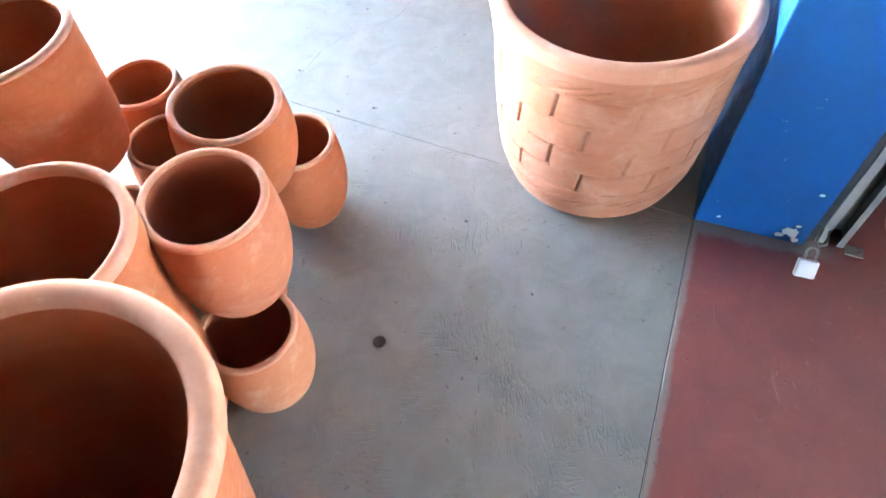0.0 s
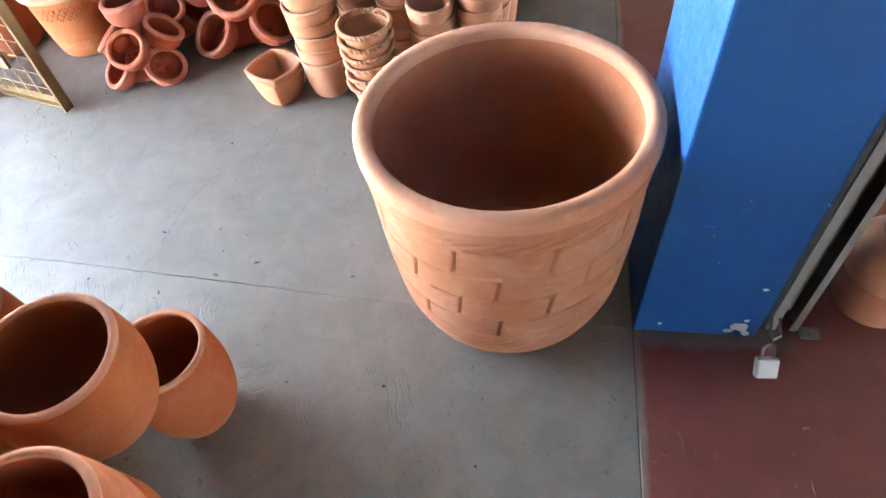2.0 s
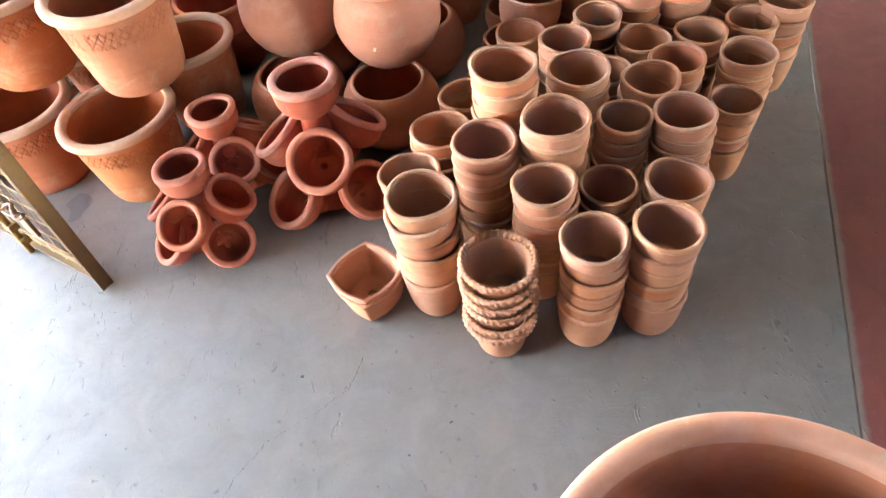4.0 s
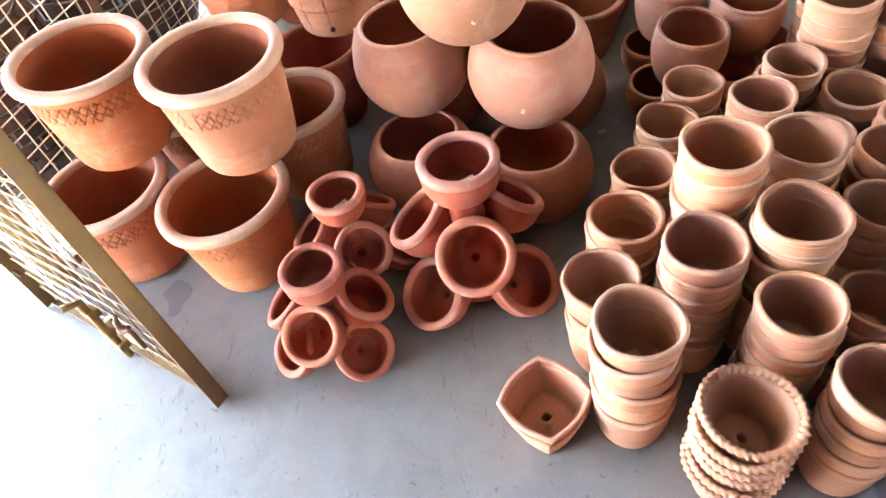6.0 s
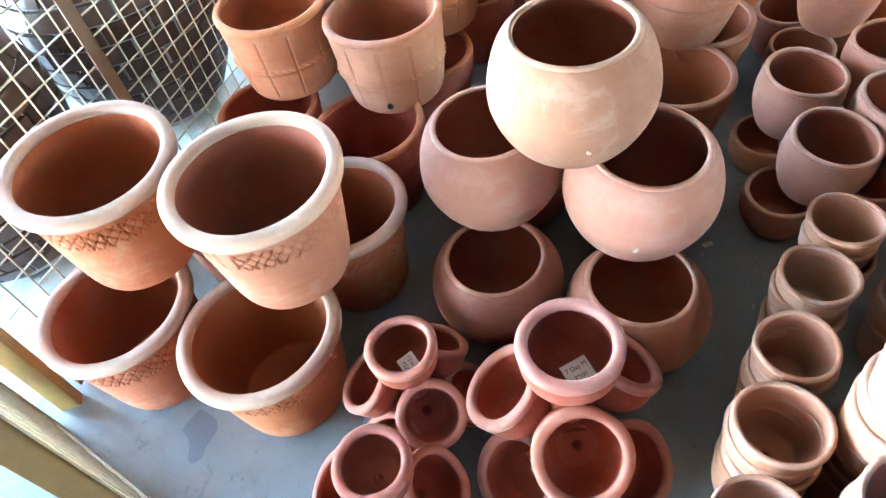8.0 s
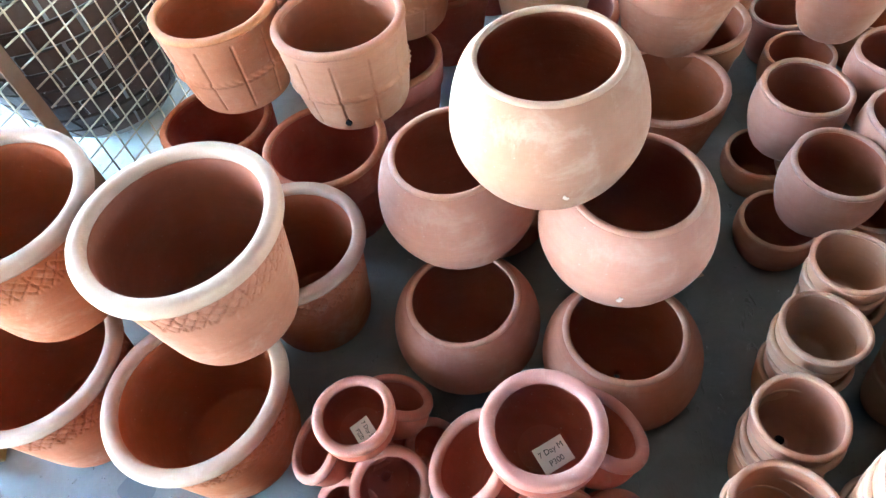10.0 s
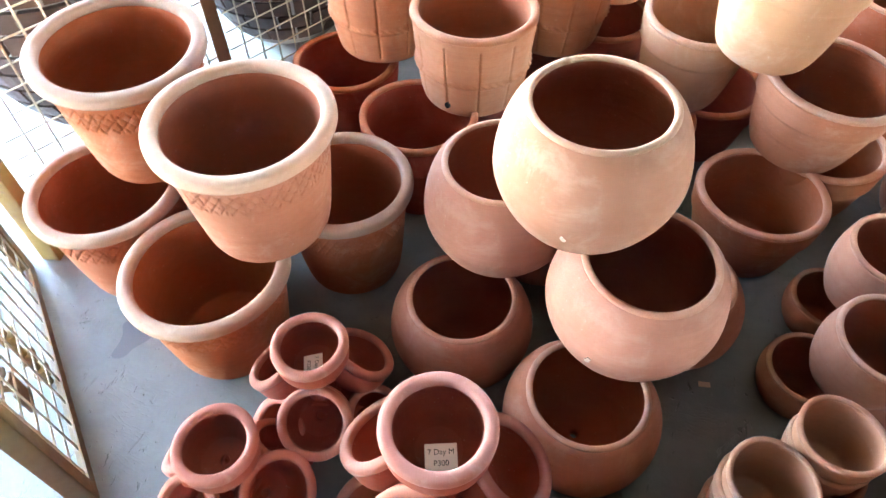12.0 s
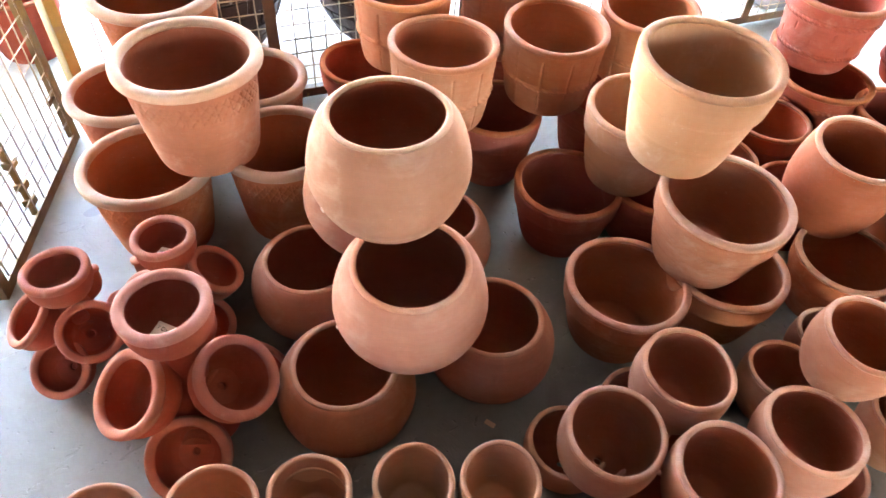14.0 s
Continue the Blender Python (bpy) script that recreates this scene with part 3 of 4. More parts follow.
for s in range(2):
    body = lathe("planter", wall_profile([(0.118, 0.0), (0.131, 0.010), (0.144, 0.10), (0.155, 0.19), (0.159, 0.235), (0.162, 0.255)], 0.0135, 0.022), TERRACOTTA, 440, 10 + s, 0.004, lattice_relief, step=0.003)
    rim = rim_ring("rim", 0.178, 0.0295, 0.270, 0.021, PALE_RIM, 10 + s, 0.004, sides=96)
    kind("white_rim", "rimmed_planter", "planter", body, rim)

# round globe pots: a low size on the floor, a fuller one above
for s, mat in enumerate((GLOBE_CLAY, GLOBE_CLAY)):
    body = lathe("globe", wall_profile([(0.075, 0.0), (0.104, 0.006), (0.144, 0.045), (0.160, 0.095), (0.155, 0.15), (0.135, 0.19), (0.121, 0.207)], 0.016, 0.018), mat, 96, 20 + s, 0.004, step=0.006)
    kind("globe_low", "round_pot", "flower pot", body, rim_ring("rim", 0.1190, 0.0125, 0.2092, 0.008, PINK_RIM, 20 + s, 0.004))
for s, mat in enumerate((GLOBE_CLAY, GLOBE_CLAY, FLASHED)):
    body = lathe("globe", wall_profile([(0.055, 0.0), (0.088, 0.006), (0.134, 0.045), (0.166, 0.115), (0.164, 0.165), (0.146, 0.225), (0.124, 0.252)], 0.016, 0.018), mat, 96, 24 + s, 0.004, step=0.006)
    kind("globe_buff" if s == 2 else "globe", "round_pot", "flower pot", body, rim_ring("rim", 0.1220, 0.0125, 0.2542, 0.008, TAN_RIM if s == 2 else PINK_RIM, 24 + s, 0.004))


# barrel planters with stave grooves and a rope band
def stave_relief(ang, z, face):
    n = 11
    ph = ang * n / (2 * np.pi)
    r = 0.145
    d = grooves((ph - np.round(ph)) * 2 * np.pi / n * r, 0.0035, 0.0042) * ((z > 0.02) & (z < 0.208))
    band = np.clip(1 - np.abs(z - 0.105) / 0.009, 0, 1)
    d += np.sqrt(band) * (0.0055 + 0.0025 * np.sin(ang * 46 + (z - 0.105) * 500))
    return d * face


for s in range(2):
    body = lathe("barrel", wall_profile([(0.121, 0.0), (0.130, 0.010), (0.141, 0.08), (0.148, 0.16), (0.152, 0.215), (0.153, 0.232)], 0.016, 0.02), ORANGE, 352, 30 + s, 0.004, stave_relief, step=0.0035)
    rim = rim_ring("rim", 0.156, 0.020, 0.240, 0.014, ORANGE, 30 + s, 0.004)
    # a black disc on the wall stands in for the hole's dark inside
    plug_hole = bmesh.new()
    bmesh.ops.create_cone(plug_hole, cap_ends=True, segments=18, radius1=0.0078, radius2=0.0078, depth=0.006)
    plug_mesh = bpy.data.meshes.new("drain_hole")
    plug_hole.to_mesh(plug_mesh)
    plug_hole.free()
    plug_mesh.materials.append(INK_AND_HOLE)
    kind("barrel", "barrel_planter", "planter", body, rim, (("drain_hole", plug_mesh, "dark drain hole near the foot", pose(0.1340, 0, 0.036, 0, 82, 0)),))


# brick-scored planters with two twisted rope bands
def rope_relief(ang, z, face):
    d = np.zeros_like(z)
    for zc in (0.07, 0.185):
        band = np.clip(1 - np.abs(z - zc) / 0.009, 0, 1)
        d += np.sqrt(band) * (0.0055 + 0.0035 * np.sin(ang * 52 + (z - zc) * 500))
    d += np.where(z > 0.200, 0.004, 0.0)
    for k in range(14):
        d += grooves(arc_gap(ang, k * 2 * np.pi / 14) * 0.15, 0.004, 0.005) * ((z > 0.10 + 0.04 * (k % 2)) & (z < 0.125 + 0.04 * (k % 2)))
    return d * face


body = lathe("rope_pot", wall_profile([(0.105, 0.0), (0.118, 0.012), (0.138, 0.09), (0.148, 0.17), (0.152, 0.22), (0.156, 0.24)], 0.018, 0.02), RED_CLAY, 352, 40, 0.004, rope_relief, step=0.0035)
kind("rope", "roped_planter", "planter", body, rim_ring("rim", 0.159, 0.022, 0.247, 0.014, TERRACOTTA, 40))


# banded straight pots
def collar_relief(ang, z, face):
    return face * (np.where(z > 0.150, 0.006, 0.0) + grooves(z - 0.085, 0.003, 0.0016))


for s, mat in enumerate((TERRACOTTA, BUFF_CLAY, RED_CLAY)):
    body = lathe("straight_pot", wall_profile([(0.098, 0.0), (0.112, 0.012), (0.130, 0.08), (0.143, 0.15), (0.148, 0.20), (0.150, 0.218)], 0.014, 0.018), mat, 96, 50 + s, 0.006, collar_relief, step=0.005)
    rim = rim_ring("rim", 0.1545, 0.0188, 0.226, 0.010, (PINK_RIM, BUFF_CLAY, TERRACOTTA)[s], 50 + s, 0.006)
    kind(("collar", "collar_buff", "collar_red")[s], "banded_planter", "planter", body, rim)

# tall barrel cups and their large mates
for s in range(3):
    body = lathe("cup", wall_profile([(0.066, 0.0), (0.084, 0.006), (0.106, 0.05), (0.120, 0.11), (0.123, 0.16), (0.118, 0.215), (0.110, 0.258)], 0.013, 0.016), (CUP_CLAY, CUP_CLAY, TERRACOTTA)[s], 88, 60 + s, 0.006, step=0.006)
    rim = rim_ring("rim", 0.1104, 0.0138, 0.264, 0.008, PINK_RIM, 60 + s, 0.006)
    kind("cup", "cup_pot", "flower pot", body, rim)
body = lathe("jar", wall_profile([(0.10, 0.0), (0.12, 0.01), (0.14, 0.12), (0.15, 0.25), (0.158, 0.36)], 0.016, 0.02), TERRACOTTA, 96, 66, 0.004)
kind("tall", "tall_planter", "planter", body, rim_ring("rim", 0.1590, 0.019, 0.368, 0.013, PINK_RIM, 66))
body = lathe("tub", wall_profile([(0.085, 0.0), (0.100, 0.012), (0.130, 0.20), (0.163, 0.45), (0.193, 0.70), (0.207, 0.80)], 0.022, 0.03), TERRACOTTA, 112, 67, 0.003)
kind("tub", "tall_planter", "planter", body, rim_ring("rim", 0.219, 0.033, 0.816, 0.026, PINK_RIM, 67))

# short barrel cups
for s in range(3):
    body = lathe("small_cup", wall_profile([(0.058, 0.0), (0.072, 0.005), (0.093, 0.05), (0.104, 0.10), (0.103, 0.14), (0.098, 0.170)], 0.011, 0.014), (SMALL_CUP_CLAY, GLOBE_CLAY, SMALL_CUP_CLAY)[s], 80, 70 + s, 0.006)
    kind("small_cup", "cup_pot", "flower pot", body, rim_ring("rim", 0.0984, 0.0118, 0.175, 0.008, PINK_RIM, 70 + s, 0.006))

# small tan pots that stand in nested stacks
SMALL_H = 0.135
# no hole is cut here: a black disc paints its shade
small_hole = bmesh.new()
bmesh.ops.create_cone(small_hole, cap_ends=True, segments=14, radius1=0.0085, radius2=0.0075, depth=0.002)
SMALL_HOLE = bpy.data.meshes.new("drain_hole")
small_hole.to_mesh(SMALL_HOLE)
small_hole.free()
SMALL_HOLE.materials.append(INK_AND_HOLE)
for s in range(5):
    mat, lip = (TAN_CLAY, TAN_RIM) if s != 2 else (ROSY_CLAY, TAN_RIM)
    body = lathe("small_pot", wall_profile([(0.040, 0.0), (0.050, 0.004), (0.058, 0.04), (0.0625, 0.078), (0.0635, 0.0895), (0.0710, 0.0905), (0.0722, 0.096), (0.0735, 0.110), (0.0745, 0.129)], 0.0085, 0.01, hollow=[(0.0660, 0.129), (0.0632, 0.095), (0.0565, 0.045), (0.0500, 0.016), (0.044, 0.010)]), mat, 72, 80 + s, 0.012, step=0.004)
    kind("stack", "small_pot", "flower pot", body, rim_ring("rim", 0.0753, 0.0096, 0.134, 0.009, lip, 80 + s, 0.012, sides=64), (("drain_hole", SMALL_HOLE, "dark drain hole in the bottom", pose(0.004, 0.002, 0.0105)),))
    body = lathe("small_pot", wall_profile([(0.050, 0.0), (0.0585, 0.006), (0.067, 0.04), (0.0715, 0.085), (0.0735, 0.115), (0.0745, 0.128)], 0.0085, 0.01), mat, 72, 90 + s, 0.012)
    kind("stack_base", "small_pot", "flower pot", body, rim_ring("rim", 0.0753, 0.0098, 0.134, 0.009, lip, 90 + s, 0.012, sides=64))


for s in range(2):
    body = lathe("pinched_pot", wall_profile([(0.050, 0.0), (0.056, 0.004), (0.062, 0.04), (0.069, 0.085), (0.078, 0.108)], 0.009, 0.01), TAN_CLAY, 128, 90 + s, 0.008)
    edge = lathe("rim", [(0.083, 0.104), (0.0875, 0.110), (0.0855, 0.118), (0.079, 0.121), (0.0715, 0.114), (0.072, 0.104)], TAN_RIM, 320, 90 + s, 0.008, lambda a, z, fc: 0.0017 * np.sin(a * 38 + z * 150), closed=True, step=0.0025)
    kind("pinched", "pinched_rim_pot", "flower pot", body, edge)
for s in range(2):
    body = lathe("square_pot", wall_profile([(0.050, 0.0), (0.057, 0.004), (0.066, 0.05), (0.0735, 0.10), (0.076, 0.116)], 0.0085, 0.01), TAN_CLAY, 96, 95 + s, 0.004, square=0.42)
    edge = lathe("rim", [(0.0785, 0.112), (0.079, 0.119), (0.077, 0.1235), (0.0705, 0.1235), (0.0685, 0.119), (0.069, 0.112)], TAN_RIM, 96, 95 + s, 0.004, closed=True, step=0.003, square=0.42)
    kind("square", "square_pot", "flower pot", body, edge)

# ---- the great planter beside the column ----
put("great", 0.379, 1.348, 0.0, "huge orange terracotta planter scored like brickwork beside the blue column", turn=34)

# ---- white-rimmed planters, two layers by the fence ----
LAB = "terracotta planter with a whitish rim and lattice band, "
for x, y, h in ((-0.865, 2.949, 0.272), (-1.209, 3.052, 0.283), (-0.704, 3.261, 0.297), (-1.022, 3.369, 0.30)):
    put("white_rim", x, y, 0.001, LAB + "on the floor", "rimmed planters", size=0.99 if y < 3.1 else 0.92, high=h / 0.271)
for x, y, top, a, b in ((-0.791, 3.099, 0.575, 1.5, 1.0), (-1.135, 3.182, 0.595, 2.0, 4.0)):
    put("white_rim", x, y, 0, LAB + "stacked on others", "rimmed planters", lean=(a, b), top=top, high=1.08)

# ---- globe pots, three layers ----
LAB = "smooth round terracotta globe pot with a wide mouth"
for x, y in ((-0.353, 3.118), (-0.051, 3.001), (0.065, 3.342), (-0.27, 3.46)):
    put("globe_low", x, y, 0.001, LAB + " on the floor", "globe pots", size=0.985)
for x, y, top, lx, ly in ((-0.338, 3.292, 0.458, 2, -2), (-0.019, 3.156, 0.455, 3, 3)):
    globe = put("globe", x, y, 0, LAB + " stacked on others", "globe pots", lean=(lx, ly), turn=0, top=top, high=1.06)
pale_globe = put("globe_buff", -0.165, 3.217, 0, "pale buff globe pot with fire marks on top of the stack", "globe pots", lean=(1, 0), turn=0, top=0.704, high=1.06)

# splashes of lime on two of the globes
def splash(pot, angle, height, radius, size, seed):
    """A thin ragged fleck lying on the round side of a pot."""
    rng = random.Random(seed)
    bm = bmesh.new()
    for k in range(2):
        w = size * rng.uniform(0.7, 0.9)
        oy, oz = (rng.uniform(-1, 1) * size, rng.uniform(-1, 1) * size) if k else (0, 0)
        edge = [bm.verts.new((0.0, oy + w * rng.uniform(0.5, 1.1) * math.cos(a), oz + w * rng.uniform(0.5, 1.1) * math.sin(a))) for a in [2 * math.pi * j / 11 for j in range(11)]]
        flake = bmesh.ops.extrude_face_region(bm, geom=[bm.faces.new(edge)])
        bmesh.ops.translate(bm, vec=(0.0012, 0, 0), verts=[v for v in flake["geom"] if isinstance(v, bmesh.types.BMVert)])
    for v in bm.verts:
        bend = math.sqrt(max(radius * radius - v.co.y ** 2 - v.co.z ** 2, 0.0001)) - radius
        v.co.x += bend
    bmesh.ops.recalc_face_normals(bm, faces=bm.faces)
    part("lime_splash", bm, LIME, pot, "whitish lime splash", m=pose(0, 0, height[0], 0, 0, angle) @ pose(0, 0, 0, 0, -height[1], 0) @ pose(radius - 0.0004, 0, 0))


splash(globe, -105, (0.123, 3), 0.1665, 0.007, 3)
splash(pale_globe, -90, (0.123, -3), 0.1665, 0.005, 4)

# ---- barrel planters at the back ----
LAB = "orange terracotta planter scored like barrel staves with a rope band"
for x, y, top in ((-0.645, 3.558, 0.279), (-0.956, 3.746, 0.243), (-0.494, 3.90, 0.250), (-0.33, 4.24, 0.250), (-0.80, 4.30, 0.250)):
    put("collar_red", x, y, 0.001, "dark red terracotta planter carrying a barrel planter", "lower planters", high=top / 0.227, size=0.97)
for x, y, top, lx, ly, tn in ((-0.565, 3.732, 0.498, 0, 0, -97), (-0.872, 3.838, 0.513, 0, 0, 30), (-0.435, 4.062, 0.496, 3, 3, 70), (-0.340, 4.396, 0.497, 3, 3, 10), (-0.726, 4.161, 0.510, 0, 0, 50)):
    put("barrel", x, y, 0, LAB, "barrel planters", lean=(lx, ly), turn=tn, top=top)

# ---- banded straight pots ----
LAB = "plain banded terracotta planter"
for x, y, key in ((0.203, 3.674, "collar"), (-0.135, 3.845, "collar_red"), (0.335, 3.92, "collar"), (0.02, 4.06, "collar_red")):
    put(key, x, y, 0.001, LAB + " standing on the floor", "banded planters", high=0.94)
put("collar", 0.273, 3.876, 0, LAB + " stacked on others", "banded planters", lean=(2, 4), size=1.03, high=0.98, top=0.427)
put("collar_buff", -0.050, 3.968, 0, "pale buff banded planter stacked on others", "banded planters", lean=(2, 2), size=0.93, high=1.08, top=0.466)
put("collar_buff", 0.115, 3.874, 0, "pale buff banded planter on top of the stack", "banded planters", lean=(2, 4), size=1.02, high=1.20, top=0.722)

# ---- roped planters and large cups further back ----
LAB = "red terracotta planter with twisted rope bands"
put("rope", 0.093, 4.922, 0.001, LAB, "roped planters", high=1.05)
put("rope", -0.012, 5.010, 0, LAB + " stacked on another", "roped planters", top=0.495)
put("rope", 0.30, 5.14, 0.255, LAB + " stacked on another", "roped planters")
put("rope", 0.36, 4.95, 0.001, LAB, "roped planters")
put("rope", -0.22, 4.76, 0.001, LAB, "roped planters", high=0.9)
for x, y, h in ((0.05, 4.34, 0.8), (0.07, 4.63, 0.9), (-0.16, 4.47, 0.85), (0.39, 4.68, 0.9), (-0.10, 5.22, 0.9), (0.30, 4.40, 0.8)):
    put("collar_red", x, y, 0.001, "dark red terracotta planter half hidden behind the stacks", "lower planters", high=h, size=0.85)
put("cup", 0.404, 4.307, 0, "smooth terracotta planter with a narrowing mouth on another", "large cups", size=1.12, high=1.0, lean=(4, 5), top=0.443)
put("collar", 0.525, 4.218, 0.001, "terracotta planter under another", "banded planters", high=0.88, size=0.88)
put("cup", 0.62, 4.48, 0.001, "smooth terracotta planter in the back row", "large cups", size=1.12, high=1.1)
put("cup", 0.80, 4.22, 0.001, "smooth terracotta planter in the back row", "large cups", size=1.12, high=1.1)

# ---- short cups ----
LAB = "small barrel-shaped terracotta cup pot"
for x, y, h in ((0.407, 3.498, 0.62), (0.368, 3.283, 0.67), (0.570, 3.30, 0.67), (0.593, 3.790, 0.9), (0.54, 3.49, 0.62), (0.72, 3.42, 0.64), (0.77, 3.66, 0.70), (0.62, 3.98, 0.9), (0.84, 3.90, 0.95)):
    put("small_cup", x, y, 0.001, LAB + " standing on the floor", "cup pots", size=0.9, high=h)
for x, y, top, lx, ly in ((0.461, 3.507, 0.296, 2, 4), (0.448, 3.285, 0.280, 4, 4), (0.636, 3.376, 0.293, 2, 2), (0.702, 3.582, 0.294, 0, 0), (0.676, 3.823, 0.362, 3, 4)):
    put("small_cup", x, y, 0, LAB + " stacked on others", "cup pots", lean=(lx, ly), top=top)

# ---- tall cups at the start ----
LAB = "barrel-shaped terracotta cup pot"
for x, y, top in ((-0.443, 0.657, 0.255), (-0.416, 1.178, 0.270), (-0.835, 1.355, 0.320), (-0.722, 1.172, 0.290), (-0.535, 0.86, 0.265), (-0.80, 0.95, 0.265)):
    put("cup", x, y, 0.001, LAB + " standing on the floor", "tall cup pots", size=0.92, high=top / 0.265)
put("cup", -0.439, 0.728, 0, LAB + " stacked on others", "tall cup pots", lean=(4, 3), top=0.580, size=1.0, high=1.14)
put("cup", -0.486, 1.045, 0, LAB + " stacked on others", "tall cup pots", lean=(3, 3), size=1.07, high=0.94, top=0.513)
put("tall", -0.905, 1.11, 0.30, "tall tapered terracotta planter stacked on cup pots", "tall cup pots", lean=(0, -4), size=1.0, high=0.92)
put("tall", -0.661, 0.588, 0.001, "large terracotta planter with a pale rim", "large planters", size=1.03, high=1.76)
put("tub", -0.458, 0.203, 0.001, "very large terracotta planter with a rough pale rim", "large planters", high=0.975)

# ---- stacks of nested small pots: x, y, rim height, size ----
STEP = 0.043
FRONT = [
    (0.018, 2.307, 0.381, 1.08), (-0.001, 2.474, 0.301, 1.03), (0.083, 2.626, 0.294, 1.06), (0.170, 2.772, 0.284, 0.98),
    (0.268, 2.928, 0.275, 0.99), (0.370, 3.043, 0.281, 0.99), (0.254, 2.605, 0.484, 1.08), (0.183, 2.449, 0.386, 1.05),
    (0.347, 2.450, 0.428, 1.07), (0.297, 2.298, 0.371, 0.98), (0.373, 2.153, 0.342, 0.98), (0.524, 2.153, 0.350, 0.98),
    (0.592, 2.295, 0.335, 0.98), (0.448, 2.319, 0.324, 0.88), (0.663, 2.468, 0.372, 0.99), (0.522, 2.491, 0.365, 0.88),
]
BACK = [
    (0.861, 2.619, 0.263, 0.90), (0.455, 2.664, 0.396, 1.08), (0.632, 2.642, 0.355, 1.0), (0.738, 2.740, 0.330, 1.0),
    (0.465, 2.890, 0.340, 0.97), (0.697, 2.896, 0.297, 1.0), (0.871, 2.910, 0.286, 0.99), (0.586, 2.999, 0.331, 0.95),
    (0.952, 2.770, 0.291, 1.0), (1.030, 2.940, 0.283, 0.99), (0.720, 3.085, 0.442, 1.1), (0.870, 3.080, 0.441, 1.1),
    (0.560, 2.775, 0.300, 0.95), (1.06, 3.11, 0.40, 1.04), (0.96, 3.25, 0.30, 1.0), (0.80, 3.27, 0.30, 1.0), (1.15, 2.99, 0.30, 1.0),
]


def stack(key, x, y, top, size, high, label, group, step=STEP, seed=0):
    rng = random.Random(seed * 13 + 1)
    n = max(1, 1 + round((top - high * size) / step))
    gap = (top - high * size) / max(n - 1, 1)
    lean_x, lean_y = rng.uniform(-0.008, 0.008), rng.uniform(-0.008, 0.008)
    for k in range(n):
        up = k / max(n - 1, 1) - 1
        put(key if k or key != "stack" else "stack_base", x + lean_x * up + rng.uniform(-0.003, 0.003), y + lean_y * up + rng.uniform(-0.003, 0.003), 0.001 + gap * k, label, group,
            lean=(rng.uniform(-1.6, 1.6), rng.uniform(-1.6, 1.6)) if k else (0, 0), size=size, rng=rng, high=size)


for k, (x, y, top, size) in enumerate(FRONT + BACK):
    stack("stack", x, y, top, size, SMALL_H, "small tan terracotta pot nested in a stack", "nested small pots", seed=k)
stack("pinched", 0.167, 2.152, 0.312, 1.0, 0.121, "small tan pot with a pinched wavy rim in a stack", "pinched rim pots", 0.042, 77)
for k in range(2):
    put("square", -0.148, 2.324, 0.001 + 0.022 * k, "small square tan terracotta pot nested in another", "square pots", turn=129 + 4 * k, size=1.17, high=0.84)


# ---- seven-cup strawberry towers ----
def tower_cup(r, h, wall_t, seed):
    """A bowl with its neck drawn in below and a thick rounded lip."""
    body = lathe("cup", wall_profile([(r * 0.36, -h * 0.08), (r * 0.50, -h * 0.01), (r * 0.82, h * 0.14), (r * 0.99, h * 0.38), (r * 1.03, h * 0.62), (r * 0.99, h * 0.93)], wall_t, h * 0.10), RED_CLAY, 72, seed, 0.008, step=0.005)
    lip = rim_ring("rim", r * 1.055, wall_t * 1.75, h, wall_t * 1.5, RED_RIM, seed, 0.008, sides=72)
    return body, lip


def limb(points, radii, sides=28):
    """A clay limb through points that swells and narrows, rounded along its way."""
    p = np.array([(*q, w) for q, w in zip(points, radii)], float)
    for _ in range(3):
        q = [p[0]]
        for i, j in zip(p, p[1:]):
            q += [0.75 * i + 0.25 * j, 0.25 * i + 0.75 * j]
        p = np.array(q + [p[-1]])
    bm = bmesh.new()
    rings = []
    for k, row in enumerate(p):
        way = Vector(p[min(k + 1, len(p) - 1)][:3] - p[max(k - 1, 0)][:3]).normalized()
        side = Vector((0, 1, 0))
        other = way.cross(side)
        rings.append([bm.verts.new(Vector(row[:3]) + float(row[3]) * (math.cos(2 * math.pi * j / sides) * side + math.sin(2 * math.pi * j / sides) * other)) for j in range(sides)])
    for i, j in zip(rings, rings[1:]):
        for k in range(sides):
            bm.faces.new((i[k], i[(k + 1) % sides], j[(k + 1) % sides], j[k])).smooth = True
    bm.faces.new(rings[0][::-1])
    bm.faces.new(rings[-1])
    bmesh.ops.recalc_face_normals(bm, faces=bm.faces)
    return bm


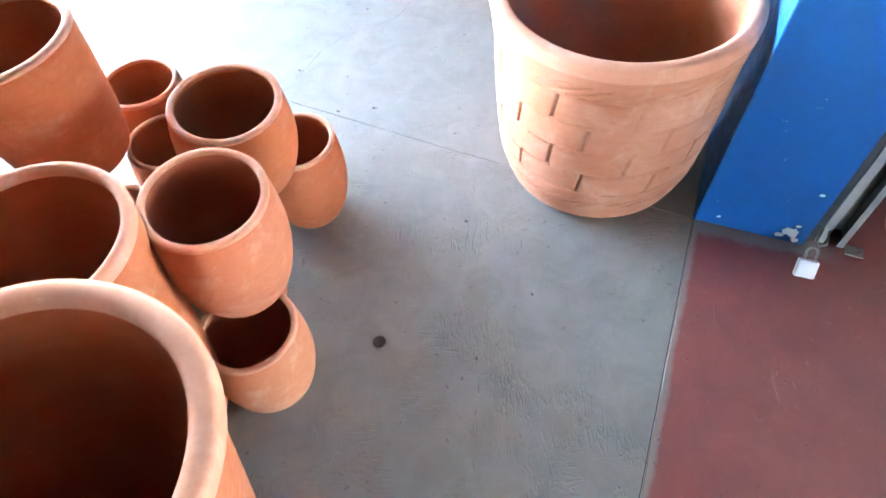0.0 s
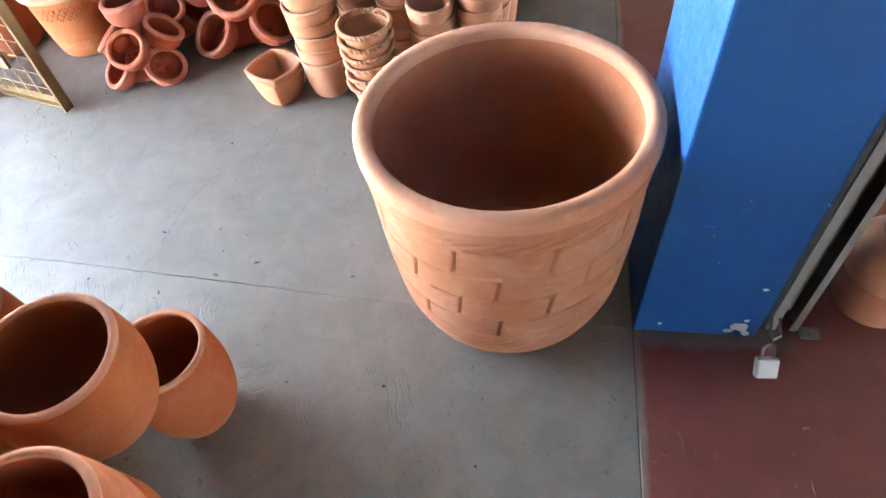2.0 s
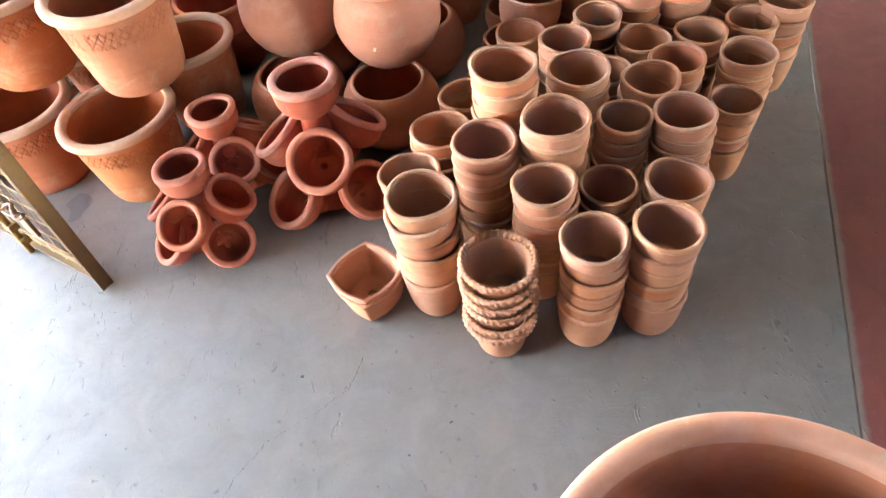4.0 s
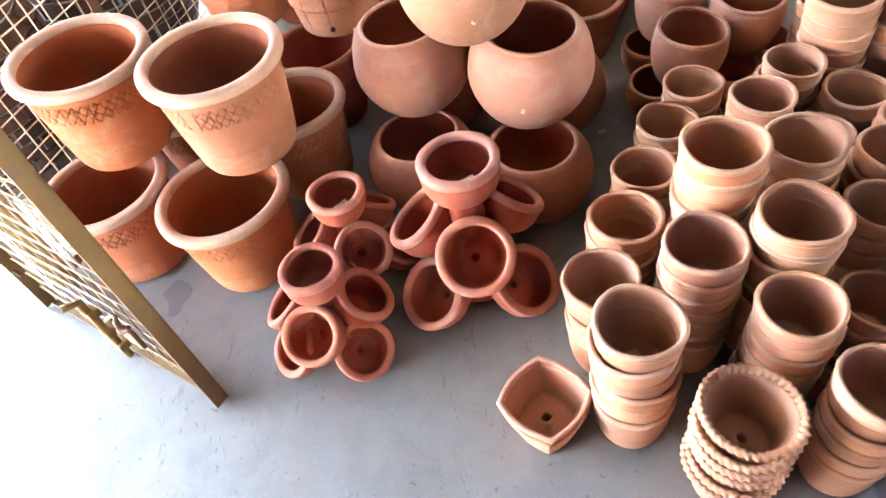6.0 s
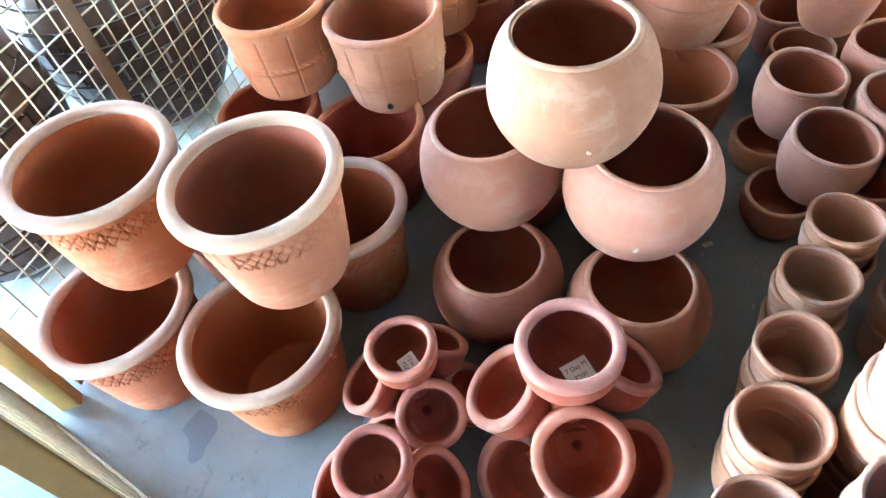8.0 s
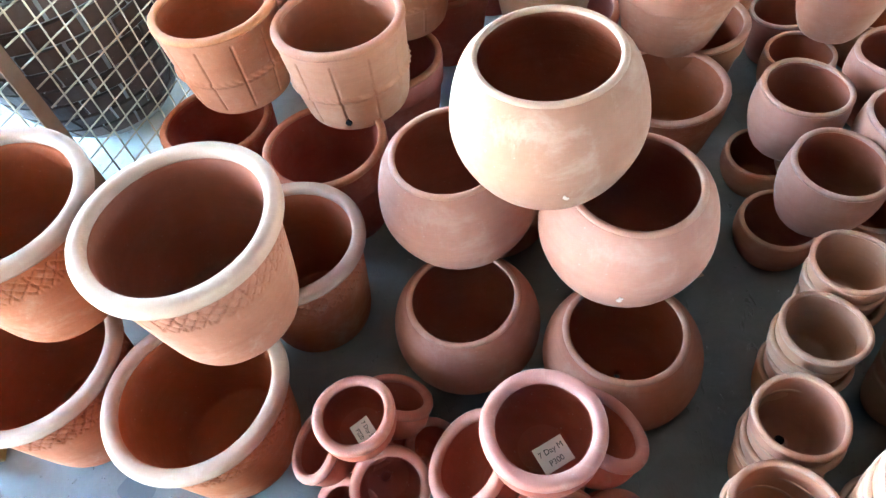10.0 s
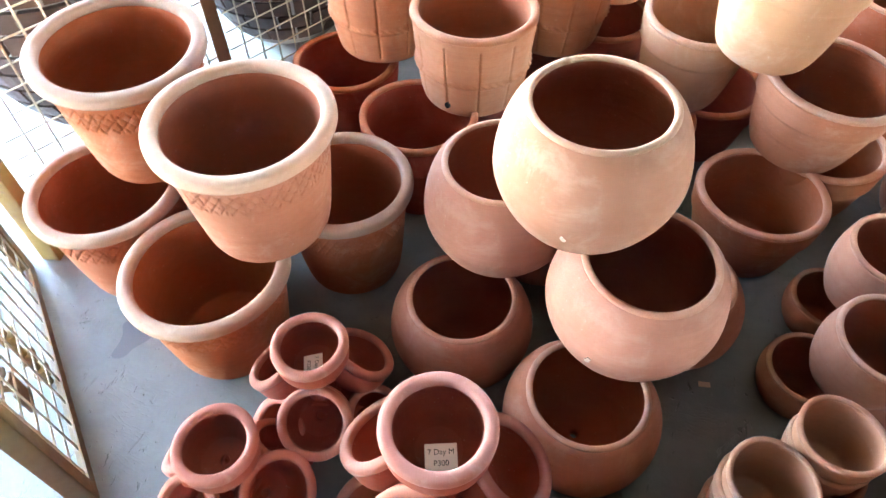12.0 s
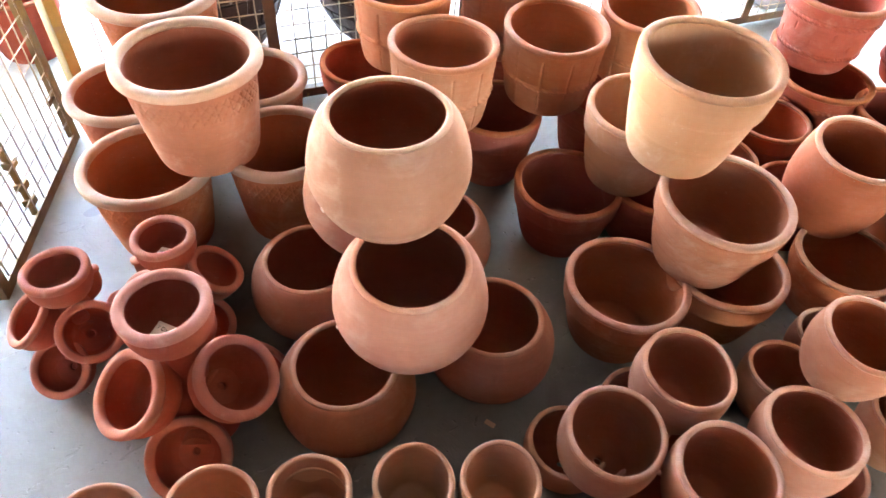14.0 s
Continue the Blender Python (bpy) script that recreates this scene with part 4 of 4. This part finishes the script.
def tower(x, y, size, top, turn, lower_turn, tag, seed):
    """Seven clay cups fused round a hollow stem: one above, three at mid height, three at the foot."""
    thing = tagged(new("strawberry_tower"), "red terracotta tower of seven joined planting cups, %s size" % tag, "planter tower", "seven-cup towers")
    thing.matrix_basis = pose(x, y, 0.0)
    r, h = 0.088 * size, 0.106 * size
    body, lip = tower_cup(r * 0.97, h, 0.010 * size + 0.002, seed)
    stem = lathe("stem", [(0.003, 0.004), (0.085 * size, 0.004), (0.080 * size, 0.05 * size), (0.056 * size, 0.11 * size), (0.044 * size, 0.19 * size), (0.043 * size, top * 0.56), (0.036 * size, top - h * 1.16), (0.036 * size, top - h * 1.04), (0.046 * size, top - h * 0.96), (0.003, top - h * 0.96)], RED_CLAY, 64, seed, 0.02)
    part("stem", stem, None, thing)

    def cup(m):
        c = part("cup", body, None, thing, m=m)
        part("rim", lip, None, c)

    cup(pose(0, 0, top - h))
    for turns, out, mid, tilt, deep in ((turn, 0.128 * size, top * 0.585, 38, 0.92), (lower_turn, 0.150 * size, 0.100 * size, 40, 0.72)):
        for a in turns:
            # the rim's middle lies out from the stem; the cup leans away from it
            m = pose(0, 0, 0, 0, 0, a) @ pose(out, 0, mid, 0, tilt, 0) @ pose(0, 0, -h * deep) @ Matrix.Diagonal((1, 1, deep, 1))
            cup(m)
            foot = (pose(out, 0, mid, 0, tilt, 0) @ Vector((0, 0, -h * deep * 1.06)))
            low = max(foot.z - 0.035 * size, 0.034 * size)
            neck = limb([(0.0, 0, low), (foot.x * 0.45, 0, max(foot.z - 0.018 * size, 0.034 * size)), (foot.x * 0.85, 0, max(foot.z, 0.036 * size)), (foot.x, 0, max(foot.z + 0.004 * size, 0.036 * size))], [0.056 * size, 0.050 * size, 0.044 * size, 0.036 * size])
            part("neck", neck, RED_CLAY, thing, m=pose(0, 0, 0, 0, 0, a))
    return thing


tower(-0.247, 2.741, 1.0, 0.436, (-88, 30, 166), (-143, -38, 90), "medium", 101)
tower(-0.607, 2.627, 0.80, 0.297, (-107, 0, 168), (-152, -52, 80), "small", 102)
tower(-0.554, 2.853, 0.80, 0.300, (-66, 57, 178), (-120, 0, 120), "small", 103)


# ---- price cards ----
def card(x, y, z, w, h, lines, turn, lean, label, material=CARD):
    ob = part("price_tag", box_bm(w, h, 0.0012, 0.0002), material)
    ob.matrix_basis = pose(x, y, z, *lean, turn)
    tagged(ob, label, "price tag")
    for k, text in enumerate(lines):
        yy = h * (0.18 - 0.42 * k)
        if text:
            cu = bpy.data.curves.new("writing", "FONT")
            cu.body, cu.size, cu.align_x, cu.align_y = text, h * 0.30, "CENTER", "CENTER"
            cu.materials.append(INK_AND_HOLE)
            t = new("writing", cu)
        else:
            t = part("writing", box_bm(w * 0.6, h * 0.10, 0.0006), INK_AND_HOLE)
        t.parent = ob
        t.matrix_basis = pose(0, yy, 0.0009)
    return ob


card(-0.235, 2.722, 0.366, 0.050, 0.040, ("7 Day M", "P300"), 25, (12, 0), "small white price card lying in the top cup")
card(-0.545, 2.838, 0.250, 0.044, 0.036, ("7 Day S", "P220"), -60, (8, 0), "small white price card lying in the top cup")
card(0.012, 2.300, 0.262, 0.046, 0.036, (), 20, (6, 0), "blank brown card lying in a small pot", KRAFT)
card(0.170, 2.440, 0.268, 0.046, 0.036, (), 35, (5, 0), "blank brown card lying in a small pot", KRAFT)
card(0.219, 1.475, 0.089, 0.045, 0.036, (), 142, (0, -60), "small white price card on the planter's floor")
card(0.19, 3.235, 0.002, 0.026, 0.013, (), 15, (0, 0), "scrap of brown paper on the cement floor", KRAFT)

# ---- round-mouthed pots on the red floor beyond the column ----
for s in range(2):
    body = lathe("vase", wall_profile([(0.074, 0.0), (0.094, 0.010), (0.107, 0.055), (0.106, 0.105), (0.084, 0.148), (0.060, 0.165)], 0.011, 0.014), (TAN_CLAY, ROSY_CLAY)[s], 80, 110 + s, 0.005)
    kind("vase", "squat_vase", "flower pot", body, rim_ring("rim", 0.0600, 0.011, 0.170, 0.009, PINK_RIM, 110 + s))
for x, y in ((1.175, 1.03), (1.24, 1.18), (1.41, 1.30), (1.48, 1.45), (1.37, 1.07), (1.58, 1.20), (1.32, 1.42), (1.66, 1.38)):
    for z in (0.001, 0.112):
        put("vase", x - 0.10 * z, y, z, "squat tan terracotta vase with a small mouth beyond the column", "squat vases", size=0.92, high=0.80)

# ---- outside the fence ----
URN = [(0.16, 0.0), (0.19, 0.02), (0.27, 0.16), (0.32, 0.34), (0.33, 0.50), (0.28, 0.64), (0.26, 0.70)]


def urn_bricks(profile, rows, round_about, proud=0.012, joint=0.010):
    """Curved bricks standing proud of a round pot, row by row; one mesh serves a row."""
    zs, rs = [p[1] for p in profile], [p[0] for p in profile]
    bricks = []
    low, high = 0.05, 0.64
    half = math.pi / round_about - joint / 0.6
    for k in range(rows):
        bm = bmesh.new()
        z0, z1 = low + (high - low) * k / rows + joint / 2, low + (high - low) * (k + 1) / rows - joint / 2
        grid = []
        for out in (-0.006, proud):
            for z in (z0, z1):
                rad = float(np.interp(z, zs, rs)) + out
                grid.append([bm.verts.new((rad * math.cos(a), rad * math.sin(a), z)) for a in np.linspace(-half, half, 4)])
        inner_low, inner_high, outer_low, outer_high = grid
        for i in range(3):
            bm.faces.new((outer_low[i], outer_low[i + 1], outer_high[i + 1], outer_high[i]))
            bm.faces.new((outer_high[i], outer_high[i + 1], inner_high[i + 1], inner_high[i]))
            bm.faces.new((inner_low[i], inner_low[i + 1], outer_low[i + 1], outer_low[i]))
        bm.faces.new((inner_low[0], outer_low[0], outer_high[0], inner_high[0]))
        bm.faces.new((outer_low[3], inner_low[3], inner_high[3], outer_high[3]))
        me = bpy.data.meshes.new("brick")
        bm.to_mesh(me)
        bm.free()
        me.materials.append(BROWN_GLAZE)
        for j in range(round_about):
            bricks.append(("brick", me, "", pose(0, 0, 0, 0, 0, (j + 0.5 * (k % 2)) * 360 / round_about)))
    return tuple(bricks)


body = lathe("urn", wall_profile(URN, 0.025, 0.03), CEMENT_POT, 96, 120, 0.0)
kind("urn", "brick_urn", "urn", body, rim_ring("rim", 0.275, 0.04, 0.72, 0.035, BROWN_GLAZE, 120, 0.0), urn_bricks(URN, 9, 15))
for x, y, s in ((-1.50, 4.26, 1.0), (-2.13, 4.52, 0.95), (-1.83, 3.62, 1.0), (-1.55, 5.2, 1.0)):
    put("urn", x, y, -0.05, "large dark brown urn scored like brickwork outside the wire fence", "brick urns", size=s, high=s)
for x, y, z in ((-2.20, 3.02, -0.05), (-2.36, 2.75, -0.05), (-2.25, 2.90, 0.205), (-2.52, 3.10, -0.05)):
    put("collar_red", x, y, z, "red terracotta planter standing outside the gate", "outside planters", high=1.15)

# grey cement bowl on a pierced foot, outside the far end of the fence
cement = tagged(new("cement_urn"), "dark grey cement bowl on a pale foot with round holes", "urn")
cement.matrix_basis = pose(-0.57, 6.12, -0.049)
foot = lathe("foot", [(0.010, 0.0), (0.235, 0.0), (0.245, 0.03), (0.225, 0.06), (0.19, 0.16), (0.15, 0.23), (0.14, 0.26), (0.010, 0.26)], CEMENT_POT, 96, 130, 0.006)
part("foot", foot, None, cement, "pale grey cement foot")
bowl = lathe("bowl", wall_profile([(0.14, 0.262), (0.22, 0.30), (0.30, 0.40), (0.34, 0.52), (0.33, 0.64), (0.30, 0.70)], 0.025, 0.29), DARK_CEMENT, 96, 131, 0.006)
part("bowl", bowl, None, cement, "weathered dark grey cement bowl")
# black discs on the foot paint the shade of its round holes
for a in (-160, -120, -80, -40, 0, 60):
    hole = bmesh.new()
    bmesh.ops.create_cone(hole, cap_ends=True, segments=24, radius1=0.044, radius2=0.040, depth=0.012, matrix=pose(0.203, 0, 0.125, 0, 71, 0))
    part("cut_out", hole, INK_AND_HOLE, cement, "dark round cut-out", m=pose(0, 0, 0, 0, 0, a))

# damp stain and straw
spot = bmesh.new()
rng = random.Random(9)
ringv = [spot.verts.new((0.036 * math.cos(a) * (1 + 0.35 * math.sin(3 * a + 1)), 0.062 * math.sin(a) * (1 + 0.2 * math.sin(2 * a)), 0)) for a in [2 * math.pi * k / 30 for k in range(30)]]
spot.faces.new(ringv)
stain = part("damp_stain", spot, STAIN)
stain.matrix_basis = pose(-1.093, 2.853, 0.0012, 0, 0, 15)
tagged(stain, "small dark damp stain on the grey cement floor", "stain", kind="structure")


def nick(x, y, size, seed):
    """A flat, dark, ragged patch that stands in for a shallow dent in the cement."""
    rng = random.Random(seed)
    bm = bmesh.new()
    long, way = size * rng.uniform(1.2, 2.2), rng.uniform(0, 3.14)
    edge = []
    for a in [2 * math.pi * k / 13 for k in range(13)]:
        q = Vector((long * math.cos(a) * rng.uniform(0.6, 1.15), size * math.sin(a) * rng.uniform(0.5, 1.2)))
        edge.append(bm.verts.new((q.x * math.cos(way) - q.y * math.sin(way), q.x * math.sin(way) + q.y * math.cos(way), 0)))
    bm.faces.new(edge)
    bmesh.ops.recalc_face_normals(bm, faces=bm.faces)
    part("nick", bm, BARE_EDGE, floor, m=pose(x, y, 0.0009))


for k, (x, y) in enumerate(((-0.367, 1.66), (-0.373, 1.746), (-0.273, 1.588), (-0.802, 2.035), (-0.021, 1.463), (-0.536, 1.785), (-0.081, 1.885), (0.019, 1.95), (-0.332, 2.121), (-0.439, 1.58), (-0.744, 1.67), (-0.542, 1.563), (-0.833, 1.644), (0.166, 0.88), (0.007, 1.12), (-0.218, 1.193), (0.022, 0.706), (-0.387, 1.577))):
    nick(x, y, 0.0020 + 0.0014 * (k % 3), k)
rng = random.Random(21)
CRACK = ((-0.18, 2.151), (-0.217, 2.069), (-0.295, 2.018), (-0.401, 1.967), (-0.474, 1.887), (-0.543, 1.747))
crack = bmesh.new()
sides = []
for k in range(61):
    f = k / 60 * (len(CRACK) - 1)
    i = min(int(f), len(CRACK) - 2)
    p = Vector(CRACK[i]).lerp(Vector(CRACK[i + 1]), f - i) + Vector((rng.uniform(-0.003, 0.003), rng.uniform(-0.003, 0.003)))
    w = rng.uniform(0.0004, 0.0013)
    sides.append((crack.verts.new((p.x - w, p.y, 0.0009)), crack.verts.new((p.x + w, p.y + w, 0.0009))))
for a, b in zip(sides, sides[1:]):
    crack.faces.new((a[0], a[1], b[1], b[0]))
bmesh.ops.recalc_face_normals(crack, faces=crack.faces)
part("hairline_crack", crack, BARE_EDGE, floor, "fine wandering crack")
# a dark disc laid on the floor paints the shade of a dented hole
hole = bmesh.new()
bmesh.ops.create_cone(hole, cap_ends=True, segments=20, radius1=0.016, radius2=0.013, depth=0.003)
plug = part("floor_plug", hole, RUBBER)
plug.matrix_basis = pose(-0.21, 0.756, 0.0012)
tagged(plug, "small dark disc standing for a round hole in the cement floor", "floor plug", kind="structure")
